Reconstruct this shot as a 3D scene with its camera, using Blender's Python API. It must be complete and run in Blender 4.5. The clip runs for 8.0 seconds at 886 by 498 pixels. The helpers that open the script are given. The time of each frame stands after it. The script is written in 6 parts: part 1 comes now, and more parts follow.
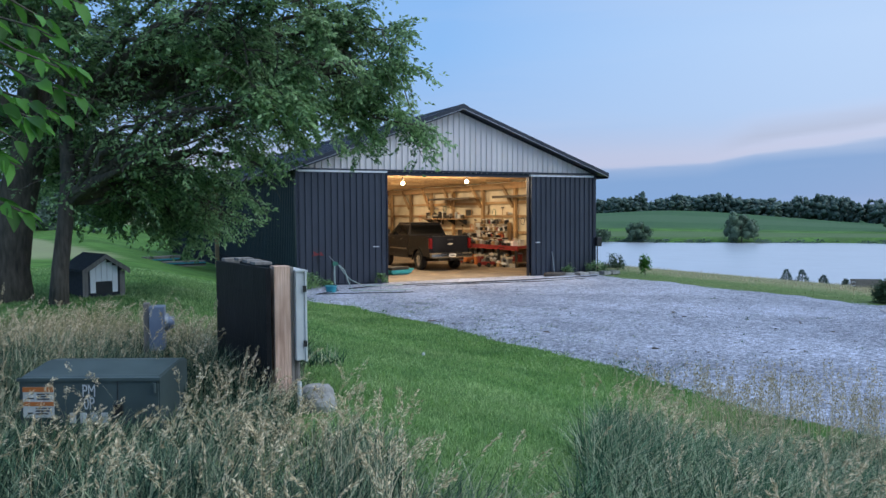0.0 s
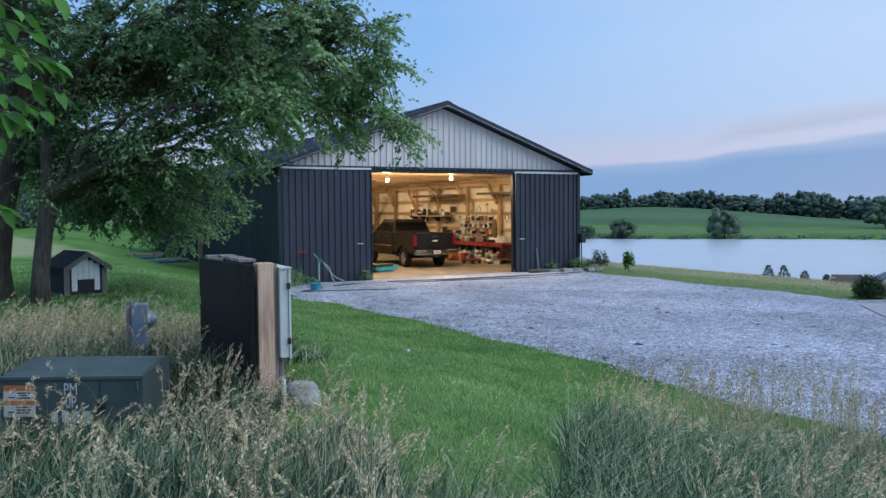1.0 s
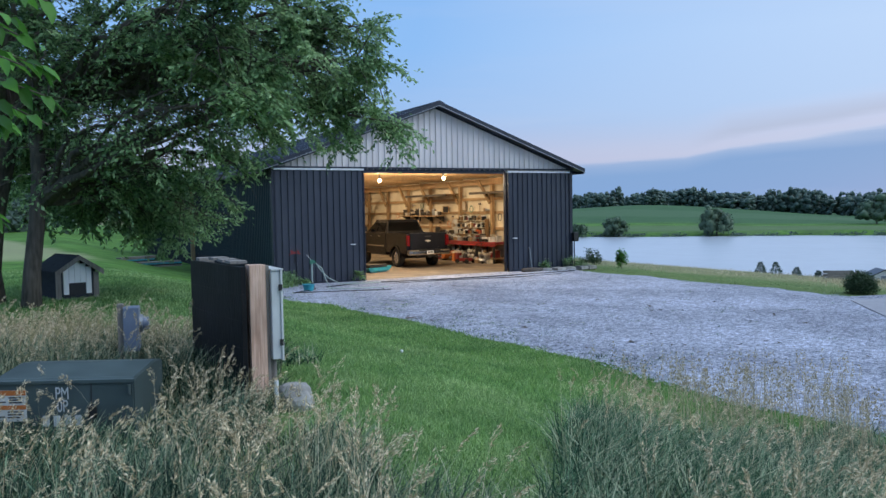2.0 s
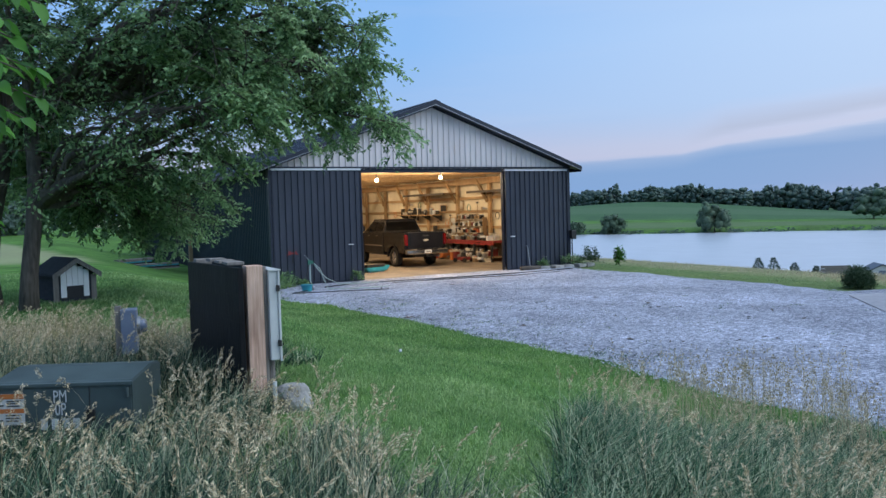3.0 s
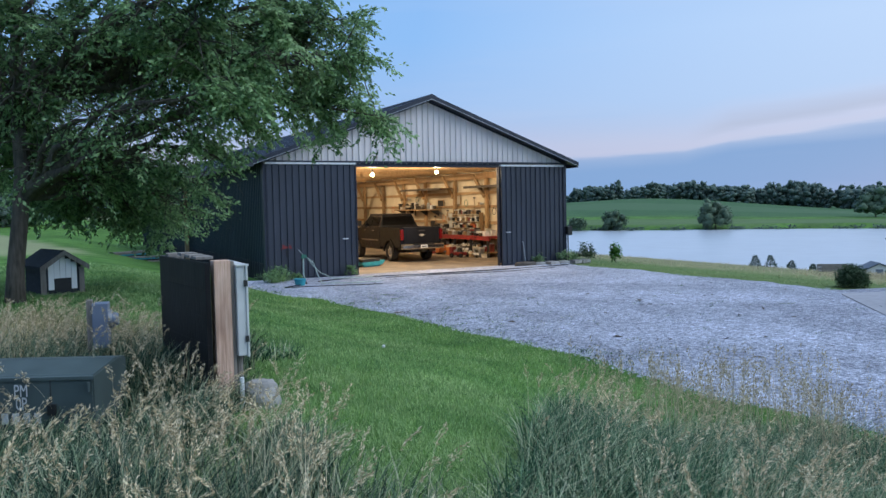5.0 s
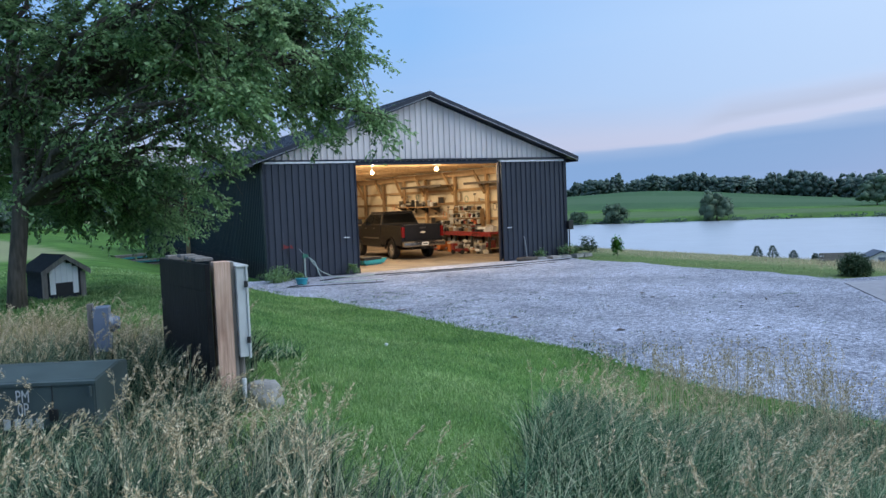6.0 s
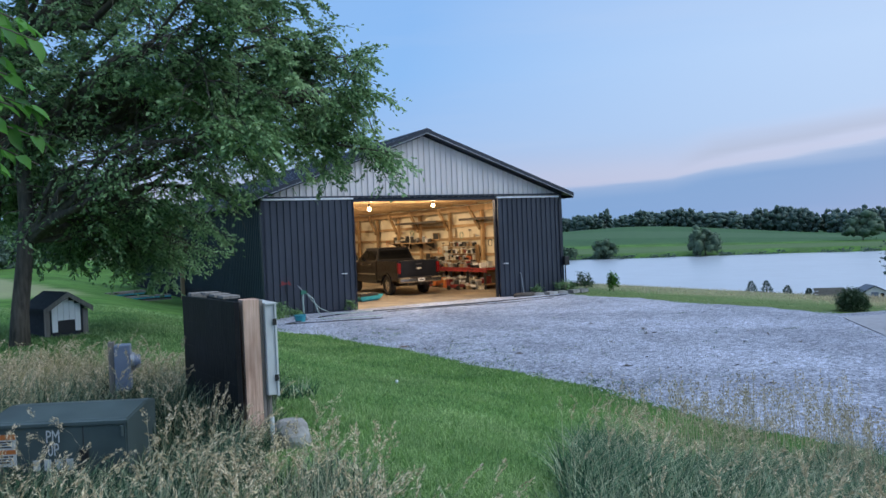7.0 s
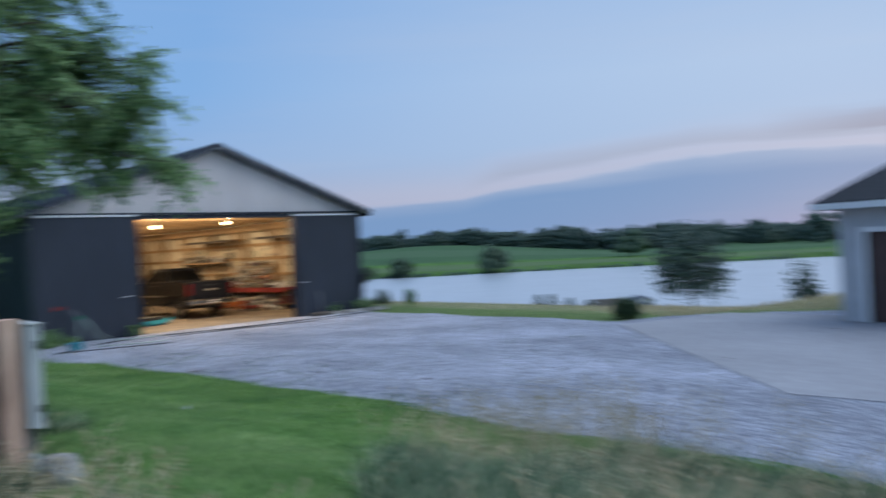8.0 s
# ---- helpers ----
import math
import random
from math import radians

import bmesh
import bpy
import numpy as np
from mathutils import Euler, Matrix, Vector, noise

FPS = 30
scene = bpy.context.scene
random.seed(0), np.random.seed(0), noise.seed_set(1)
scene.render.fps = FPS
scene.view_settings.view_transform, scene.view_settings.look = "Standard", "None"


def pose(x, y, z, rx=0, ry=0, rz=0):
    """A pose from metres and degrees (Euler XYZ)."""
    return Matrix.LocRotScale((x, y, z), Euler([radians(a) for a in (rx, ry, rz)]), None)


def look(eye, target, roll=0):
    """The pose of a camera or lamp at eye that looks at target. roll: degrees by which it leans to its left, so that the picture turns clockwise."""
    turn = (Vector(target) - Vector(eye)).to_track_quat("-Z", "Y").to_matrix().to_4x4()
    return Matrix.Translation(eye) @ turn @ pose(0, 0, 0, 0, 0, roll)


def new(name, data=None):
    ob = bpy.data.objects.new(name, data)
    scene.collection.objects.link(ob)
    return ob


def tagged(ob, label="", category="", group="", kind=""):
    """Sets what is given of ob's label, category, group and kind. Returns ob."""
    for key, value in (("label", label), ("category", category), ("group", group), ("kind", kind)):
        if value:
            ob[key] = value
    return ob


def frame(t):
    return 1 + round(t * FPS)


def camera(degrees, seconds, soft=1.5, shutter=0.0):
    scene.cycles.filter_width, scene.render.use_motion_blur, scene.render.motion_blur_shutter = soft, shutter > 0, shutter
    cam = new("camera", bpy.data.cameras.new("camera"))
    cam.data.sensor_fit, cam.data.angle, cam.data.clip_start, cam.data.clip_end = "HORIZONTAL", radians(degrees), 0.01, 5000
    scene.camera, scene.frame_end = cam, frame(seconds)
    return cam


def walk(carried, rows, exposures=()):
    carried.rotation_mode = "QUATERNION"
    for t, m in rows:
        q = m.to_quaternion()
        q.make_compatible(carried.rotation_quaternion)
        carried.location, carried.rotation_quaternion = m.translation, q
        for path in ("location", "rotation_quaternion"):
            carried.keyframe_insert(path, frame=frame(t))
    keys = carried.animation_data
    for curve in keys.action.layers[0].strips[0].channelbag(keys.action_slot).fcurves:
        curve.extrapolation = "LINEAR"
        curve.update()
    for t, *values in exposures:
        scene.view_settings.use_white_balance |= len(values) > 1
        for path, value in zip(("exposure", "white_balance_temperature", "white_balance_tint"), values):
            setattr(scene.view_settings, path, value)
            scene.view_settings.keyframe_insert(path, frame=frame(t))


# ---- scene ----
cam = camera(58.5, 8.0, shutter=0.5)
PATH = [
    (0, (-13.52, -25.922, 2.48), (-12.631, -24.132, 2.39), -0.4),
    (0.5, (-13.517, -25.909, 2.475), (-12.609, -24.129, 2.38), -0.5),
    (1, (-13.517, -25.926, 2.477), (-12.594, -24.154, 2.379), -0.5),
    (1.5, (-13.513, -25.935, 2.478), (-12.581, -24.169, 2.38), -0.7),
    (3, (-13.498, -25.932, 2.476), (-12.556, -24.17, 2.375), -1.6),
    (3.5, (-13.499, -25.937, 2.477), (-12.554, -24.178, 2.374), -1.6),
    (4, (-13.456, -25.943, 2.484), (-12.508, -24.185, 2.377), -1.3),
    (4.5, (-13.298, -26.003, 2.482), (-12.355, -24.243, 2.37), -0.9),
    (6, (-13.223, -25.979, 2.477), (-12.29, -24.214, 2.355), -2.3),
    (6.5, (-13.394, -25.86, 2.492), (-12.421, -24.114, 2.409), -2.7),
    (7, (-13.514, -25.862, 2.502), (-12.551, -24.109, 2.469), -2.4),
    (7.5, (-13.527, -25.864, 2.491), (-12.564, -24.111, 2.478), -2.1),
    (7.6, (-13.525, -25.86, 2.499), (-12.532, -24.124, 2.485), -1.9),
    (7.7, (-13.515, -25.858, 2.49), (-12.468, -24.153, 2.477), -2.2),
    (7.8, (-13.491, -25.761, 2.456), (-12.352, -24.117, 2.448), -2.8),
    (7.9, (-13.358, -25.543, 2.458), (-12.114, -23.977, 2.451), -2.4),
    (8, (-13.401, -25.671, 2.411), (-12.026, -24.218, 2.405), -3.0),
]
walk(cam, [(t, look(e, g, r)) for t, e, g, r in PATH], exposures=[(0, 0.04), (4.5, 0.05), (6.0, 0.10), (6.6, 0.04), (7.5, 0.03), (7.8, -0.08), (8.0, -0.22)])

# ---- light ----
world = bpy.data.worlds.new("dusk")
scene.world = world
world.use_nodes = True
wn, wl = world.node_tree.nodes, world.node_tree.links
wn.clear()


def wnode(kind, **props):
    n = wn.new(kind)
    for k, v in props.items():
        if k == "operation":
            n.operation = v
        elif k == "blend":
            n.blend_type = v
    return n


w_out = wnode("ShaderNodeOutputWorld")
w_bg = wnode("ShaderNodeBackground")
wl.new(w_bg.outputs[0], w_out.inputs[0])
w_bg.inputs["Strength"].default_value = 1.0
sky = wn.new("ShaderNodeTexSky")
sky.sky_type = "NISHITA"
sky.sun_disc = False
sky.sun_elevation = radians(2.5)
sky.sun_rotation = radians(75)
sky.air_density, sky.dust_density, sky.ozone_density = 1.0, 0.6, 3.0
coord = wnode("ShaderNodeTexCoord")
sep = wnode("ShaderNodeSeparateXYZ")
wl.new(coord.outputs["Generated"], sep.inputs[0])


def wramp(stops, source):
    r = wnode("ShaderNodeValToRGB")
    els = r.color_ramp.elements
    while len(els) < len(stops):
        els.new(0.5)
    for e, (p, c) in zip(els, stops):
        e.position, e.color = p, (*c, 1)
    wl.new(source, r.inputs[0])
    return r.outputs[0]


def wmath(op, a, b):
    n = wnode("ShaderNodeMath", operation=op)
    for i, v in enumerate((a, b)):
        if isinstance(v, (int, float)):
            n.inputs[i].default_value = v
        else:
            wl.new(v, n.inputs[i])
    return n.outputs[0]


def wmix(blend, fac, a, b):
    n = wnode("ShaderNodeMixRGB", blend=blend)
    for i, v in enumerate((fac, a, b)):
        if isinstance(v, (int, float)):
            n.inputs[i].default_value = v
        elif isinstance(v, tuple):
            n.inputs[i].default_value = (*v, 1)
        else:
            wl.new(v, n.inputs[i])
    return n.outputs[0]


# dusk gradient by height: pale band over the horizon, clear blue higher up
height = sep.outputs["Z"]
SKY_LOW = [(0.0, (0.20, 0.33, 0.60)), (0.035, (0.27, 0.39, 0.65)), (0.07, (0.37, 0.47, 0.71)),
           (0.12, (0.32, 0.50, 0.82)), (0.2, (0.26, 0.49, 0.87)), (0.45, (0.25, 0.46, 0.85)), (1.0, (0.36, 0.52, 0.82))]
grad = wramp(SKY_LOW, height)
# the afterglow brightens the east-south-east side
glow_dir = wmath("ADD", wmath("MULTIPLY", sep.outputs["X"], 0.93), wmath("MULTIPLY", sep.outputs["Y"], 0.36))
glow = wramp([(0.72, (0, 0, 0)), (1.0, (1, 1, 1))], glow_dir)
glow_h = wramp([(0.0, (0.25, 0.25, 0.25)), (0.2, (1, 1, 1)), (0.5, (0.35, 0.35, 0.35)), (0.9, (0, 0, 0))], height)
glow_f = wmath("MULTIPLY", glow, glow_h)
grad = wmix("MIX", wmath("MULTIPLY", glow_f, 0.7), grad, (0.62, 0.74, 0.93))
# a flat slate-blue cloud bank low over the hills, with a wispy top
mapn = wnode("ShaderNodeMapping")
wl.new(coord.outputs["Generated"], mapn.inputs[0])
mapn.inputs["Scale"].default_value = (1.6, 1.6, 16.0)
cn = wnode("ShaderNodeTexNoise")
wl.new(mapn.outputs[0], cn.inputs["Vector"])
cn.inputs["Scale"].default_value, cn.inputs["Detail"].default_value, cn.inputs["Roughness"].default_value = 1.6, 5.0, 0.55
turn = wmath("ADD", wmath("MULTIPLY", sep.outputs["X"], 0.36), wmath("MULTIPLY", sep.outputs["Y"], -0.93))
top = wramp([(0.0, (0.50, 0.50, 0.50)), (0.30, (0.565, 0.565, 0.565)), (0.40, (0.60, 0.60, 0.60)), (0.445, (0.73, 0.73, 0.73)), (0.57, (0.84, 0.84, 0.84)), (0.67, (0.92, 0.92, 0.92)),
             (0.78, (0.90, 0.90, 0.90)), (1.0, (0.82, 0.82, 0.82))], wmath("ADD", turn, 0.8))
edge = wmath("ADD", wmath("MULTIPLY", top, 0.1), wmath("MULTIPLY", wmath("SUBTRACT", cn.outputs[0], 0.5), 0.03))
below = wmath("SUBTRACT", edge, height)
rim = wramp([(0.0, (0, 0, 0)), (0.045, (1, 1, 1)), (0.052, (0, 0, 0))], wmath("ADD", below, 0.047))
grad = wmix("MIX", wmath("MULTIPLY", rim, 0.5), grad, (0.60, 0.58, 0.74))
bank = wramp([(0.0, (0, 0, 0)), (0.004, (0.55, 0.55, 0.55)), (0.018, (1, 1, 1))], below)
bank_col = wramp([(0.0, (0.20, 0.37, 0.67)), (0.06, (0.195, 0.35, 0.64)), (0.14, (0.26, 0.37, 0.60))], height)
grad = wmix("MIX", wmath("MULTIPLY", bank, 0.95), grad, bank_col)
# thin grey streaks just over the bank where it rises
streak = wramp([(0.0, (0, 0, 0)), (0.006, (1, 1, 1)), (0.014, (0.7, 0.7, 0.7)), (0.026, (0, 0, 0))], wmath("SUBTRACT", wmath("MULTIPLY", below, -1.0), 0.008))
streak_side = wramp([(0.0, (0, 0, 0)), (0.05, (1, 1, 1))], wmath("ADD", turn, 0.40))
grad = wmix("MIX", wmath("MULTIPLY", wmath("MULTIPLY", streak, streak_side), 0.6), grad, (0.40, 0.46, 0.62))
wedge_h = wmath("SUBTRACT", wmath("SUBTRACT", height, 0.105), wmath("MULTIPLY", wmath("SUBTRACT", cn.outputs[0], 0.5), 0.05))
wedge = wramp([(0.0, (0, 0, 0)), (0.004, (1, 1, 1)), (0.016, (0.8, 0.8, 0.8)), (0.03, (0, 0, 0))], wedge_h)
wedge_side = wramp([(0.0, (0, 0, 0)), (0.12, (1, 1, 1))], wmath("ADD", turn, 0.06))
grad = wmix("MIX", wmath("MULTIPLY", wmath("MULTIPLY", wedge, wedge_side), 0.7), grad, (0.33, 0.36, 0.50))
wisp = wramp([(0.5, (0, 0, 0)), (0.75, (1, 1, 1))], cn.outputs[0])
grad = wmix("MIX", wmath("MULTIPLY", wisp, 0.10), grad, (0.62, 0.66, 0.80))
final = wmix("ADD", 0.012, grad, sky.outputs[0])
wl.new(final, w_bg.inputs[0])

sun_data = bpy.data.lights.new("afterglow", "SUN")
sun_data.energy, sun_data.angle, sun_data.color = 2.2, radians(70), (0.86, 0.94, 1.0)
sun = new("afterglow", sun_data)
sun.matrix_world = look((36, -43, 52), (0, -12, 0))


# ---- materials ----
def mat(name, stops, scale=4.0, detail=5.0, rough=0.8, metal=0.0, bump=0.0, bump_scale=None, stretch=(1, 1, 1),
        large=0.25, large_scale=0.4, vary=0.0, island=0.0, coords="Object", spec=0.5):
    """A noise-driven surface: colour stops for the grain, a second, larger noise for stains, fine relief."""
    m = bpy.data.materials.new(name)
    m.use_nodes = True
    nt = m.node_tree
    n, l = nt.nodes, nt.links
    b = n["Principled BSDF"]
    tc = n.new("ShaderNodeTexCoord")
    mp = n.new("ShaderNodeMapping")
    l.new(tc.outputs[coords], mp.inputs[0])
    mp.inputs["Scale"].default_value = stretch
    no = n.new("ShaderNodeTexNoise")
    l.new(mp.outputs[0], no.inputs["Vector"])
    no.inputs["Scale"].default_value, no.inputs["Detail"].default_value = scale, detail
    r = n.new("ShaderNodeValToRGB")
    els = r.color_ramp.elements
    while len(els) < len(stops):
        els.new(0.5)
    for i, (e, c) in enumerate(zip(els, stops)):
        e.position, e.color = 0.28 + 0.44 * i / max(1, len(stops) - 1), (*c, 1)
    l.new(no.outputs[0], r.inputs[0])
    big = n.new("ShaderNodeTexNoise")
    l.new(tc.outputs[coords], big.inputs["Vector"])
    big.inputs["Scale"].default_value, big.inputs["Detail"].default_value = large_scale, 3.0
    mr = n.new("ShaderNodeMapRange")
    l.new(big.outputs[0], mr.inputs[0])
    mr.inputs[1].default_value, mr.inputs[2].default_value = 0.3, 0.7
    mr.inputs[3].default_value, mr.inputs[4].default_value = 1 - large, 1 + large
    value = mr.outputs[0]
    if vary or island:
        src = n.new("ShaderNodeObjectInfo").outputs["Random"] if vary else n.new("ShaderNodeNewGeometry").outputs["Random Per Island"]
        k = vary or island
        vr = n.new("ShaderNodeMapRange")
        l.new(src, vr.inputs[0])
        vr.inputs[3].default_value, vr.inputs[4].default_value = 1 - k, 1 + k
        mu = n.new("ShaderNodeMath")
        mu.operation = "MULTIPLY"
        l.new(value, mu.inputs[0])
        l.new(vr.outputs[0], mu.inputs[1])
        value = mu.outputs[0]
    hs = n.new("ShaderNodeHueSaturation")
    l.new(r.outputs[0], hs.inputs["Color"])
    l.new(value, hs.inputs["Value"])
    l.new(hs.outputs[0], b.inputs["Base Color"])
    b.inputs["Roughness"].default_value, b.inputs["Metallic"].default_value = rough, metal
    b.inputs["Specular IOR Level"].default_value = spec
    if bump:
        bn = n.new("ShaderNodeTexNoise")
        l.new(mp.outputs[0], bn.inputs["Vector"])
        bn.inputs["Scale"].default_value, bn.inputs["Detail"].default_value = bump_scale or scale * 3, 4.0
        bp = n.new("ShaderNodeBump")
        bp.inputs["Strength"].default_value, bp.inputs["Distance"].default_value = bump, 0.02
        l.new(bn.outputs[0], bp.inputs["Height"])
        l.new(bp.outputs[0], b.inputs["Normal"])
    return m


def leaf_mat(name, stops, rough=0.5, thin=0.42, island=0.25, own=0.55, drift=0.7):
    """Leaves and blades: light passes through in part."""
    m = mat(name, stops, scale=drift, detail=3, rough=rough, large=0.2, large_scale=0.25, island=island, spec=0.25)
    n, l = m.node_tree.nodes, m.node_tree.links
    b = n["Principled BSDF"]
    # each leaf takes its own tone, with drifts over the whole
    ramp = next(q for q in n if q.bl_idname == "ShaderNodeValToRGB")
    old = ramp.inputs[0].links[0].from_socket
    geo = n.new("ShaderNodeNewGeometry")
    bl = n.new("ShaderNodeMath")
    bl.operation = "MULTIPLY_ADD"
    l.new(geo.outputs["Random Per Island"], bl.inputs[0])
    bl.inputs[1].default_value = own
    sc = n.new("ShaderNodeMath")
    sc.operation = "MULTIPLY"
    l.new(old, sc.inputs[0])
    sc.inputs[1].default_value = 1 - own
    l.new(sc.outputs[0], bl.inputs[2])
    l.new(bl.outputs[0], ramp.inputs[0])
    t = n.new("ShaderNodeBsdfTranslucent")
    l.new(b.inputs["Base Color"].links[0].from_socket, t.inputs[0])
    mx = n.new("ShaderNodeMixShader")
    mx.inputs[0].default_value = thin
    l.new(b.outputs[0], mx.inputs[1])
    l.new(t.outputs[0], mx.inputs[2])
    l.new(mx.outputs[0], n["Material Output"].inputs[0])
    return m


def glow_mat(name, color, strength):
    m = bpy.data.materials.new(name)
    m.use_nodes = True
    b = m.node_tree.nodes["Principled BSDF"]
    b.inputs["Emission Color"].default_value = (*color, 1)
    b.inputs["Emission Strength"].default_value = strength
    return m


